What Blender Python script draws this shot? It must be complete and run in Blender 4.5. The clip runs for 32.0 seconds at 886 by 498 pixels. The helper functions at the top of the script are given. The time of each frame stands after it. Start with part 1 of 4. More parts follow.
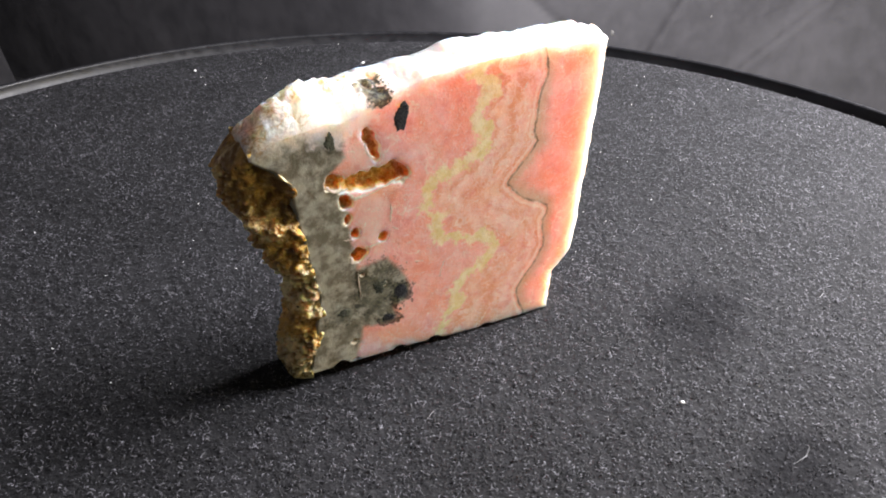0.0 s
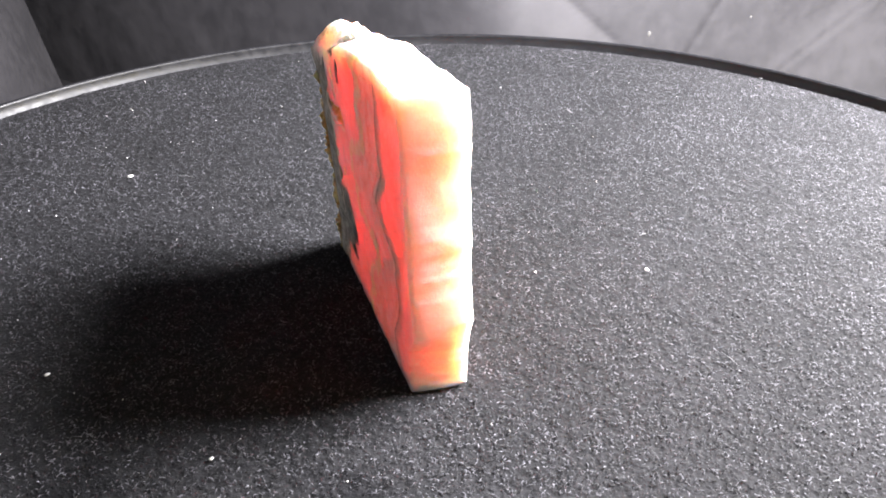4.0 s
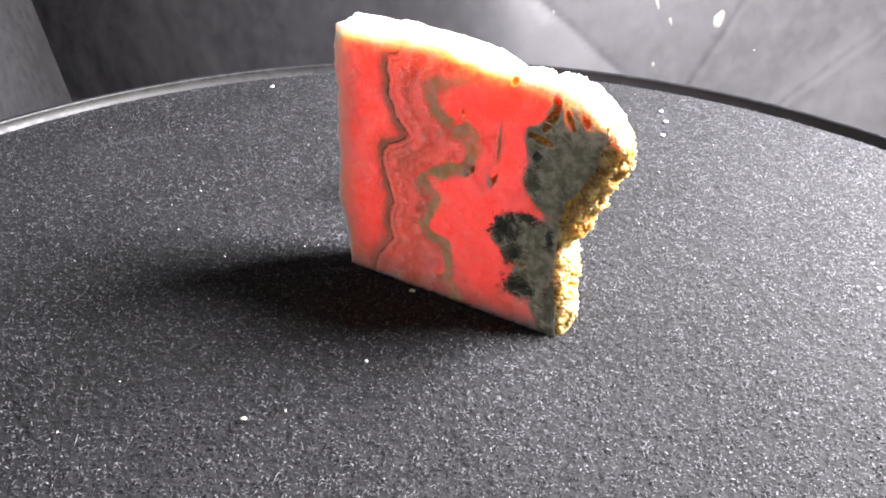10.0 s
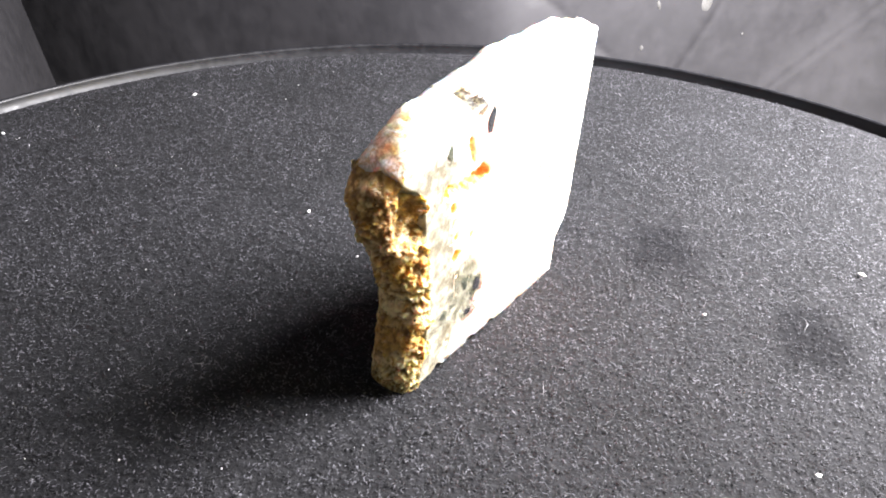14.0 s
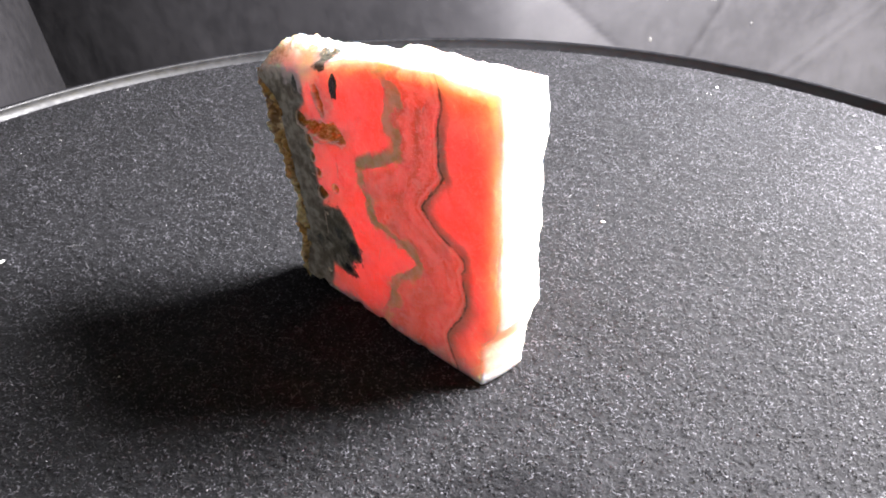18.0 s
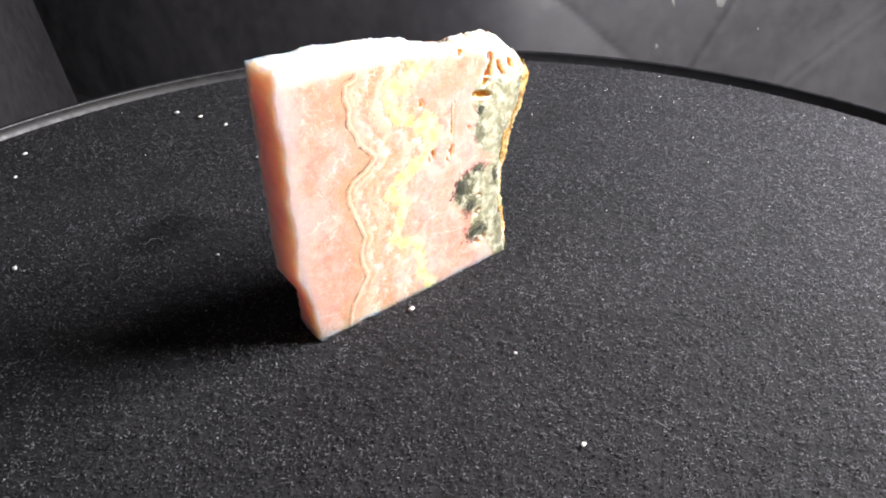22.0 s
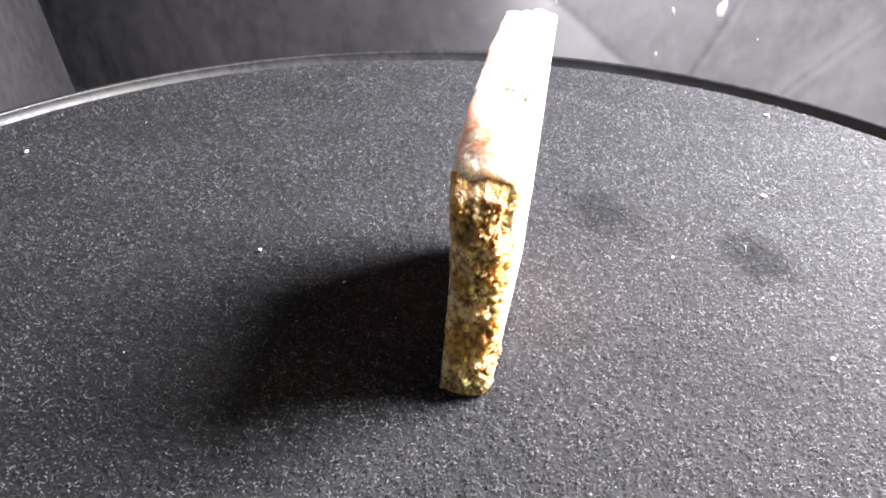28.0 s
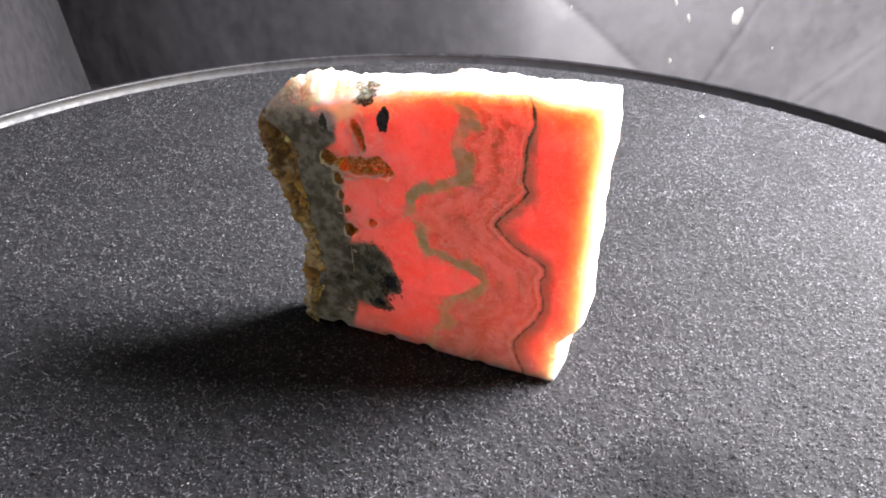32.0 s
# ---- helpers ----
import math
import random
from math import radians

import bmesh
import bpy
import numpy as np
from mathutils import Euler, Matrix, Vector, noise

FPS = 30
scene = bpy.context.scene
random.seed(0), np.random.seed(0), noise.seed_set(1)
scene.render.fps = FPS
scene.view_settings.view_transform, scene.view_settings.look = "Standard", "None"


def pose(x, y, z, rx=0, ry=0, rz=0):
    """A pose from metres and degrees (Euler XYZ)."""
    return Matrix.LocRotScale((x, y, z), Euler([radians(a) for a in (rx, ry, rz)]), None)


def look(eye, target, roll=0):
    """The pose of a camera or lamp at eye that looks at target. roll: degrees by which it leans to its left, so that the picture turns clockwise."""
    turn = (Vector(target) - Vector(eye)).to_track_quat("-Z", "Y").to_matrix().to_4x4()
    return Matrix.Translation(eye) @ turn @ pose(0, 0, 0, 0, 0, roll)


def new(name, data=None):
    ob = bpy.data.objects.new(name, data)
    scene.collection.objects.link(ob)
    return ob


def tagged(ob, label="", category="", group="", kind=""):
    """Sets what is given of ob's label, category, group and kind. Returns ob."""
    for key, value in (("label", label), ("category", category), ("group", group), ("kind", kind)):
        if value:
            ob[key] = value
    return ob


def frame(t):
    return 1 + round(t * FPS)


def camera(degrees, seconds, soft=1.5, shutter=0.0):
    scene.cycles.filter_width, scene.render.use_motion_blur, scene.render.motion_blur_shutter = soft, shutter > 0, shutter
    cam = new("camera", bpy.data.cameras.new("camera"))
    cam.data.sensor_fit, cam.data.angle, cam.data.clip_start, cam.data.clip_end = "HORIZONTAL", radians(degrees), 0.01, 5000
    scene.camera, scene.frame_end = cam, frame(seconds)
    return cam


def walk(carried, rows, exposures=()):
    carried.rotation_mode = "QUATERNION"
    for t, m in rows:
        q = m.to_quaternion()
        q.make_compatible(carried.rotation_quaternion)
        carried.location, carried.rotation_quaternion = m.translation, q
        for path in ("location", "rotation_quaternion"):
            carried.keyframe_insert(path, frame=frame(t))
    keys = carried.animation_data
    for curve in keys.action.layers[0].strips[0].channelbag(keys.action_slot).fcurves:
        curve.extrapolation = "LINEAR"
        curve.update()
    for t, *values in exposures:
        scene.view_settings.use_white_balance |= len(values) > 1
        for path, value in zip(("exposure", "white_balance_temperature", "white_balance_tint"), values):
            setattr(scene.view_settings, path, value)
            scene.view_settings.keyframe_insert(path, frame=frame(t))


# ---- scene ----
cam = camera(63.8, 32.0, soft=1.9)

# seconds; place in millimetres; pitch, roll and yaw of the hand-held camera in degrees
CAMERA_ROWS = [
    (0, 0.08, -64.50, 47.17, 56.96, -0.69, -3.58),
    (0.5, -0.27, -64.36, 47.33, 56.65, -0.63, -3.34),
    (1, -0.61, -64.22, 47.50, 56.47, -0.61, -3.16),
    (1.5, -0.87, -64.10, 47.54, 56.35, -0.12, -2.86),
    (2, -1.13, -63.98, 47.58, 56.30, 0.27, -2.73),
    (2.5, -1.37, -64.83, 47.64, 56.45, 0.31, -2.30),
    (3, -1.60, -65.69, 47.70, 56.94, 0.39, -1.81),
    (3.5, -1.69, -65.60, 47.69, 57.06, 0.35, -1.51),
    (5.5, -2.09, -65.25, 47.65, 57.06, -0.15, -0.84),
    (6, -2.18, -65.16, 47.64, 57.17, -0.30, -0.72),
    (6.5, -2.06, -65.67, 47.93, 57.38, -0.30, -0.48),
    (7, -1.93, -66.17, 48.22, 57.82, -0.22, -0.12),
    (7.5, -1.94, -66.62, 48.42, 58.45, 0.06, -0.05),
    (8, -1.95, -67.06, 48.61, 58.95, 0.23, -0.17),
    (8.5, -1.42, -66.85, 48.48, 59.15, 0.22, -0.12),
    (9, -0.90, -66.64, 48.35, 59.31, 0.13, -0.18),
    (9.5, -0.46, -66.36, 48.18, 59.23, -0.28, -0.13),
    (10, -0.01, -66.08, 48.01, 58.97, -0.78, -0.24),
    (10.5, 0.25, -66.05, 48.26, 58.47, -1.05, -0.23),
    (11, 0.51, -66.02, 48.52, 58.17, -1.37, -0.31),
    (11.5, 0.59, -65.90, 48.40, 57.96, -1.43, -0.31),
    (12, 0.67, -65.79, 48.28, 57.91, -1.57, -0.44),
    (12.5, 0.53, -66.18, 48.03, 57.88, -1.39, -0.55),
    (13, 0.40, -66.57, 47.78, 57.93, -1.25, -0.73),
    (13.5, 0.19, -66.59, 47.90, 57.84, -1.17, -0.96),
    (15.5, -0.65, -66.67, 48.39, 57.66, -0.37, -1.14),
    (16, -0.86, -66.69, 48.51, 57.57, -0.13, -1.12),
    (16.5, -1.23, -66.86, 48.17, 57.48, 0.01, -0.97),
    (17, -1.60, -67.03, 47.84, 57.42, 0.01, -1.04),
    (17.5, -1.54, -67.13, 47.60, 57.58, 0.18, -0.98),
    (18, -1.48, -67.22, 47.36, 57.60, 0.25, -1.08),
    (18.5, -1.43, -66.86, 47.83, 57.44, 0.43, -1.02),
    (19, -1.39, -66.51, 48.30, 57.29, 0.58, -1.00),
    (19.5, -1.37, -66.21, 48.14, 57.30, 0.82, -1.05),
    (20, -1.35, -65.92, 47.99, 57.35, 1.04, -1.13),
    (20.5, -1.25, -65.88, 48.11, 57.37, 1.03, -1.02),
    (21, -1.14, -65.84, 48.23, 57.59, 0.99, -0.96),
    (21.5, -1.14, -66.26, 48.56, 57.75, 0.87, -0.80),
    (22, -1.15, -66.68, 48.89, 57.94, 0.73, -0.67),
    (22.5, -1.07, -67.31, 48.98, 58.37, 0.46, -0.29),
    (23, -1.00, -67.94, 49.05, 58.79, 0.15, 0.01),
    (23.5, -0.85, -68.11, 48.74, 59.24, -0.15, 0.29),
    (24, -0.69, -68.27, 48.43, 59.43, -0.44, 0.59),
    (24.5, -0.38, -67.94, 48.51, 59.51, -0.58, 0.72),
    (25, -0.07, -67.61, 48.60, 59.37, -0.70, 0.87),
    (25.5, 0.00, -67.48, 48.57, 59.36, -0.66, 0.77),
    (27.5, 0.29, -66.98, 48.45, 58.46, -0.71, 0.06),
    (28, 0.36, -66.85, 48.42, 58.16, -0.66, -0.02),
    (28.5, 0.09, -67.11, 48.48, 57.95, -0.85, -0.10),
    (29, -0.17, -67.36, 48.53, 57.83, -0.99, -0.09),
    (29.5, -0.56, -67.45, 48.61, 57.79, -1.16, -0.01),
    (30, -0.94, -67.54, 48.68, 57.85, -1.30, 0.15),
    (30.5, -0.95, -67.48, 48.58, 58.07, -1.49, 0.65),
    (31, -0.97, -67.41, 48.49, 58.23, -1.81, 0.93),
    (31.5, -1.15, -67.57, 48.51, 58.37, -1.49, 1.11),
    (32, -1.34, -67.72, 48.53, 58.40, -1.31, 1.03),
]
# seconds; foot of the slab in millimetres; its lean (x, y) and turn in degrees
STONE_ROWS = [
    (0, 3.67, -9.44, 0.04, 2.77, 0.12, 25.27),
    (0.5, 2.05, -10.14, 0.25, 2.15, -0.01, 13.90),
    (1, 0.46, -10.41, 0.37, 1.63, -0.26, 1.75),
    (1.5, -1.35, -10.57, 0.67, 1.31, -0.57, -9.82),
    (2, -3.12, -9.93, 0.48, 1.25, -0.95, -21.96),
    (2.5, -4.81, -9.01, -0.12, 1.49, -1.29, -33.58),
    (3, -6.55, -7.88, -0.17, 1.26, -1.23, -45.94),
    (3.5, -7.55, -6.25, -0.10, 1.19, -1.25, -57.40),
    (5.5, -9.60, 1.09, 0.07, 0.94, -1.27, -104.90),
    (6, -9.03, 3.03, -0.30, 0.82, -1.26, -117.14),
    (6.5, -8.02, 4.42, -0.50, 0.73, -1.18, -128.49),
    (7, -6.84, 6.12, -0.70, 0.76, -0.94, -140.73),
    (7.5, -5.49, 7.33, -0.52, 0.56, -1.06, -152.02),
    (8, -3.70, 7.97, -0.54, 0.86, -1.06, -164.16),
    (8.5, -1.80, 8.57, -0.67, 1.03, -0.86, -175.36),
    (9, 0.17, 8.73, -0.45, 1.42, -1.13, -187.61),
    (9.5, 1.94, 8.44, -0.34, 1.64, -1.00, -198.96),
    (10, 3.87, 7.72, -0.37, 1.96, -0.89, -211.05),
    (10.5, 5.31, 6.48, -0.28, 1.96, -0.89, -222.46),
    (11, 6.86, 5.16, -0.08, 2.13, -0.73, -234.70),
    (11.5, 7.88, 3.65, -0.06, 2.10, -0.60, -246.19),
    (12, 8.76, 2.05, -0.04, 2.17, -0.59, -258.45),
    (12.5, 8.88, 0.03, -0.31, 2.46, -0.63, -269.87),
    (13, 8.69, -1.98, -0.56, 2.65, -0.64, -282.27),
    (13.5, 8.27, -3.49, -0.64, 2.58, -0.45, -293.77),
    (15.5, 3.00, -9.05, 0.35, 1.76, -0.57, -341.90),
    (16, 1.05, -9.72, 0.65, 1.75, -0.43, -354.34),
    (16.5, -1.04, -10.23, 0.70, 2.01, -0.65, -366.21),
    (17, -3.20, -10.00, 0.35, 1.80, -0.63, -378.66),
    (17.5, -4.95, -9.09, 0.32, 2.02, -0.67, -390.48),
    (18, -6.56, -8.08, 0.10, 1.75, -0.54, -402.66),
    (18.5, -7.78, -6.42, 0.16, 1.78, -0.86, -414.34),
    (19, -8.78, -4.54, 0.25, 1.56, -1.35, -426.80),
    (19.5, -9.38, -2.67, -0.17, 1.68, -1.58, -438.48),
    (20, -9.90, -0.81, -0.11, 1.39, -1.58, -450.62),
    (20.5, -9.89, 0.92, -0.13, 1.61, -1.53, -462.01),
    (21, -9.35, 2.90, -0.00, 1.43, -1.56, -474.29),
    (21.5, -8.65, 4.49, -0.15, 1.55, -1.37, -485.77),
    (22, -7.22, 6.24, -0.35, 1.14, -1.15, -498.27),
    (22.5, -5.87, 7.42, -0.59, 1.00, -1.03, -509.62),
    (23, -4.01, 8.47, -0.64, 0.72, -0.99, -522.06),
    (23.5, -2.21, 8.98, -0.73, 0.82, -1.04, -533.35),
    (24, -0.33, 8.91, -0.91, 1.05, -0.98, -545.63),
    (24.5, 1.58, 8.64, -0.79, 1.63, -0.98, -556.88),
    (25, 3.43, 7.90, -0.87, 2.08, -0.79, -568.98),
    (25.5, 4.92, 6.92, -0.87, 2.53, -0.57, -580.23),
    (27.5, 8.68, 0.12, 0.01, 2.34, -0.45, -627.90),
    (28, 8.66, -1.58, -0.23, 2.54, -0.58, -640.50),
    (28.5, 8.26, -3.39, -0.19, 2.64, -0.55, -652.09),
    (29, 7.40, -5.22, -0.06, 2.65, -0.52, -664.76),
    (29.5, 6.32, -6.77, 0.16, 2.48, -0.35, -676.39),
    (30, 4.77, -8.15, 0.27, 2.33, -0.25, -688.96),
    (30.5, 2.97, -9.00, 0.39, 2.45, -0.29, -700.34),
    (31, 1.32, -9.52, 0.17, 1.88, -0.30, -712.89),
    (31.5, -0.77, -9.89, 0.24, 1.73, -0.35, -724.80),
    (32, -2.75, -9.71, 0.00, 1.45, -0.40, -736.71),
]
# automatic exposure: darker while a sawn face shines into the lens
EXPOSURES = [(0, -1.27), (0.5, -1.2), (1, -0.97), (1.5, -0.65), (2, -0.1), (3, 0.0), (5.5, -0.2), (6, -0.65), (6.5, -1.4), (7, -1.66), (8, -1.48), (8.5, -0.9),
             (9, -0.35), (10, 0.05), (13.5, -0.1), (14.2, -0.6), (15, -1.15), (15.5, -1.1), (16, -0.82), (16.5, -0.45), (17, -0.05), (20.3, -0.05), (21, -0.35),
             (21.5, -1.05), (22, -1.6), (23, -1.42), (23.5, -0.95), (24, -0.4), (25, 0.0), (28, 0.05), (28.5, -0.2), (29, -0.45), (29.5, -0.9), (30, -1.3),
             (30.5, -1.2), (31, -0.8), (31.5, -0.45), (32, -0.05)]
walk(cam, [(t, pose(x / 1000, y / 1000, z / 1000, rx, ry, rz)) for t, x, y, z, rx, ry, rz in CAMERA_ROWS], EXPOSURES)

# ---- light ----
MM = 0.001
world = bpy.data.worlds.new("world")
scene.world = world
world.use_nodes = True
world.node_tree.nodes["Background"].inputs[0].default_value = (0.95, 0.87, 0.75, 1)
world.node_tree.nodes["Background"].inputs[1].default_value = 0.0065


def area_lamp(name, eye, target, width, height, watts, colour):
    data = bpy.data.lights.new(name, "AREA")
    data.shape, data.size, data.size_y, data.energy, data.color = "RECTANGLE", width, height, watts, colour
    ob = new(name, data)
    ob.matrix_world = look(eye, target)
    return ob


bulb = bpy.data.lights.new("desk_lamp_light", "POINT")
bulb.shadow_soft_size, bulb.energy, bulb.color = 0.056, 20.8, (1.0, 0.975, 1.015)
new("desk_lamp_light", bulb).location = (0.150, 0.035, 0.128)
# unseen warm fill lamp, added right of the camera to brighten the stone's faces
area_lamp("fill_light", (0.452, -0.182, 0.110), (0, 0, 0.015), 0.24, 0.15, 1.15, (1.0, 0.86, 0.34))


# ---- node helpers ----
def material(name):
    m = bpy.data.materials.new(name)
    m.use_nodes = True
    return m, m.node_tree, m.node_tree.nodes["Principled BSDF"]


def feed(tree, socket, value):
    if hasattr(value, "is_output"):
        tree.links.new(value, socket)
    elif isinstance(value, tuple) and len(value) == 3 and socket.type == "RGBA":
        socket.default_value = (*value, 1)
    else:
        socket.default_value = value


def calc(tree, op, a, b=0.0, c=0.0, clamp=False):
    n = tree.nodes.new("ShaderNodeMath")
    n.operation, n.use_clamp = op, clamp
    for s, v in zip(n.inputs, (a, b, c)):
        feed(tree, s, v)
    return n.outputs[0]


def span(tree, v, lo, hi, out0=0.0, out1=1.0):
    n = tree.nodes.new("ShaderNodeMapRange")
    n.interpolation_type = "SMOOTHSTEP"
    for s, x in zip(n.inputs, (v, lo, hi, out0, out1)):
        feed(tree, s, x)
    return n.outputs[0]


def blend(tree, k, a, b, mode="MIX"):
    n = tree.nodes.new("ShaderNodeMix")
    n.data_type, n.blend_type = "RGBA", mode
    feed(tree, n.inputs["Factor"], k)
    feed(tree, n.inputs[6], a)
    feed(tree, n.inputs[7], b)
    return n.outputs[2]


def grain(tree, where, scale, detail=3.0, rough=0.55, warp=0.0):
    n = tree.nodes.new("ShaderNodeTexNoise")
    feed(tree, n.inputs["Vector"], where)
    n.inputs["Scale"].default_value = scale
    n.inputs["Detail"].default_value = detail
    n.inputs["Roughness"].default_value = rough
    n.inputs["Distortion"].default_value = warp
    return n.outputs["Fac"]


def object_space(tree):
    return tree.nodes.new("ShaderNodeTexCoord").outputs["Object"]


def relief(tree, shader, height, strength, distance):
    n = tree.nodes.new("ShaderNodeBump")
    n.inputs["Strength"].default_value = strength
    n.inputs["Distance"].default_value = distance
    feed(tree, n.inputs["Height"], height)
    tree.links.new(n.outputs[0], shader.inputs["Normal"])


# ---- materials ----
# matted patches in the felt: place, half sizes in metres, turn in degrees
PRESSED = [(0.0259, -0.0193, 0.0074, 0.0055, 30), (0.0175, -0.0385, 0.0064, 0.0046, 10)]


def make_stone():
    m, t, p = material("banded_stone")
    where = object_space(t)
    sep = t.nodes.new("ShaderNodeSeparateXYZ")
    scaled = t.nodes.new("ShaderNodeVectorMath")
    scaled.operation = "SCALE"
    t.links.new(where, scaled.inputs[0])
    scaled.inputs["Scale"].default_value = 1000.0
    mm = scaled.outputs[0]
    t.links.new(mm, sep.inputs[0])
    u, v, w = sep.outputs

    def field(name):
        n = t.nodes.new("ShaderNodeAttribute")
        n.attribute_name = name
        return n.outputs["Fac"]

    through_k = field("share")
    n1 = grain(t, mm, 0.9, 4, 0.6)
    n2 = grain(t, mm, 3.5, 3, 0.6)
    wob = calc(t, "ADD", calc(t, "MULTIPLY_ADD", n1, 0.9, -0.45), calc(t, "MULTIPLY_ADD", n2, 0.5, -0.25))
    d_vein = calc(t, "ADD", field("vein"), calc(t, "ADD", calc(t, "MULTIPLY_ADD", n2, 0.36, -0.18), calc(t, "MULTIPLY_ADD", n1, 0.4, -0.2)))
    d_gold = calc(t, "ADD", field("gold"), calc(t, "ADD", calc(t, "MULTIPLY", wob, 1.5), calc(t, "MULTIPLY_ADD", grain(t, mm, 0.4, 2), 1.6, -0.8)))
    d_grey = calc(t, "MULTIPLY", calc(t, "ADD", field("grey"), wob), -1.0)
    # fine layers that run with the zigzag
    layer = calc(t, "DIVIDE", d_gold, calc(t, "MAXIMUM", calc(t, "SUBTRACT", d_gold, d_vein), 1.2))
    comb = t.nodes.new("ShaderNodeCombineXYZ")
    t.links.new(layer, comb.inputs[0])
    t.links.new(calc(t, "MULTIPLY", w, 0.03), comb.inputs[1])
    laminae = grain(t, comb.outputs[0], 4.5, 2, 0.6)
    comb2 = calc(t, "FRACT", calc(t, "ADD", calc(t, "MULTIPLY", layer, 2.4), calc(t, "MULTIPLY", n1, 1.5)))
    seams = span(t, calc(t, "ABSOLUTE", calc(t, "SUBTRACT", comb2, 0.5)), 0.24, 0.02)
    cloud = grain(t, mm, 0.28, 3, 0.55)
    base = blend(t, span(t, cloud, 0.35, 0.65), (0.90, 0.385, 0.268), (0.93, 0.495, 0.425))
    inner = blend(t, span(t, laminae, 0.36, 0.64), (0.82, 0.37, 0.215), (0.90, 0.53, 0.38))
    in_zone = calc(t, "MULTIPLY", span(t, layer, 0.05, 0.2), span(t, layer, 1.02, 0.98))
    inner = blend(t, calc(t, "MULTIPLY", seams, calc(t, "MULTIPLY", span(t, n1, 0.4, 0.62, 0.1, 1.0), calc(t, "MULTIPLY_ADD", through_k, 0.4, 0.55))), inner, (0.94, 0.78, 0.69))
    threads = span(t, calc(t, "ABSOLUTE", calc(t, "SUBTRACT", calc(t, "FRACT", calc(t, "ADD", calc(t, "MULTIPLY", layer, 5.3), calc(t, "MULTIPLY", n1, 2.4))), 0.5)), 0.1, 0.02)
    inner = blend(t, calc(t, "MULTIPLY", threads, span(t, n2, 0.35, 0.6, 0.1, 0.42)), inner, (0.95, 0.84, 0.74))
    col = blend(t, in_zone, base, inner)
    # milky clouds, hairline cracks and flecks
    mist = span(t, grain(t, mm, 0.20, 5, 0.62, 1.4), 0.50, 0.66)
    col = blend(t, calc(t, "MULTIPLY", mist, 0.42), col, (0.95, 0.72, 0.66))
    cracks = t.nodes.new("ShaderNodeTexVoronoi")
    cracks.feature = "DISTANCE_TO_EDGE"
    cracks.inputs["Scale"].default_value = 0.26
    shaken = t.nodes.new("ShaderNodeVectorMath")
    shaken.operation = "MULTIPLY_ADD"
    ripple = t.nodes.new("ShaderNodeTexNoise")
    ripple.inputs["Scale"].default_value = 0.5
    ripple.inputs["Detail"].default_value = 4.0
    t.links.new(mm, ripple.inputs["Vector"])
    t.links.new(ripple.outputs["Color"], shaken.inputs[0])
    shaken.inputs[1].default_value = (3.4, 3.4, 3.4)
    t.links.new(mm, shaken.inputs[2])
    t.links.new(shaken.outputs[0], cracks.inputs["Vector"])
    hair = calc(t, "MULTIPLY", span(t, cracks.outputs["Distance"], 0.018, 0.004), span(t, cloud, 0.42, 0.6))
    col = blend(t, calc(t, "MULTIPLY", hair, 0.7), col, (0.93, 0.80, 0.68))
    fleck = span(t, grain(t, mm, 2.2, 2, 0.5), 0.70, 0.76)
    col = blend(t, calc(t, "MULTIPLY", fleck, 0.75), col, (0.95, 0.86, 0.74))
    speck = span(t, grain(t, scaled.outputs[0], 2.9, 2, 0.5), 0.27, 0.22)
    col = blend(t, calc(t, "MULTIPLY", speck, 0.7), col, (0.30, 0.16, 0.09))
    # pale cleavage lines
    pale = span(t, calc(t, "ABSOLUTE", calc(t, "SUBTRACT", grain(t, mm, 0.45, 5, 0.6, 1.0), 0.5)), 0.012, 0.0)
    col = blend(t, calc(t, "MULTIPLY", pale, 0.75), col, (0.85, 0.66, 0.55))
    frost = span(t, calc(t, "ABSOLUTE", calc(t, "SUBTRACT", grain(t, mm, 0.8, 4, 0.6, 1.8), 0.5)), 0.022, 0.002)
    col = blend(t, calc(t, "MULTIPLY", frost, calc(t, "MULTIPLY_ADD", in_zone, 0.05, 0.3)), col, (0.95, 0.84, 0.77))
    blush = span(t, grain(t, mm, 0.6, 4, 0.6, 0.8), 0.5, 0.72)
    col = blend(t, calc(t, "MULTIPLY", blush, 0.5), col, (0.78, 0.24, 0.20))
    broad = calc(t, "ADD", span(t, grain(t, mm, 0.55, 4, 0.65), 0.36, 0.66, 0.35, 1.5), calc(t, "MULTIPLY", through_k, 0.2))
    gold_k = calc(t, "MULTIPLY", span(t, calc(t, "ABSOLUTE", calc(t, "ADD", d_gold, calc(t, "MULTIPLY_ADD", n2, 0.8, -0.4))), broad, calc(t, "MULTIPLY", broad, 0.35)), 0.92)
    col = blend(t, gold_k, col, blend(t, span(t, n1, 0.35, 0.65), (0.80, 0.64, 0.27), (0.90, 0.79, 0.53)))
    halo = calc(t, "MULTIPLY", span(t, d_vein, -0.2, 0.05), span(t, d_vein, calc(t, "MULTIPLY_ADD", n1, 3.0, 0.2), 0.1))
    col = blend(t, calc(t, "MULTIPLY", halo, 0.55), col, (0.52, 0.41, 0.23))
    line = calc(t, "MULTIPLY", span(t, calc(t, "ABSOLUTE", d_vein), 0.16, 0.03), span(t, n1, 0.36, 0.6, 0.15, 1.0))
    col = blend(t, calc(t, "MULTIPLY", line, 0.8), col, (0.13, 0.10, 0.06))
    edge = span(t, calc(t, "ABSOLUTE", calc(t, "ADD", d_vein, 0.45)), 0.22, 0.05)
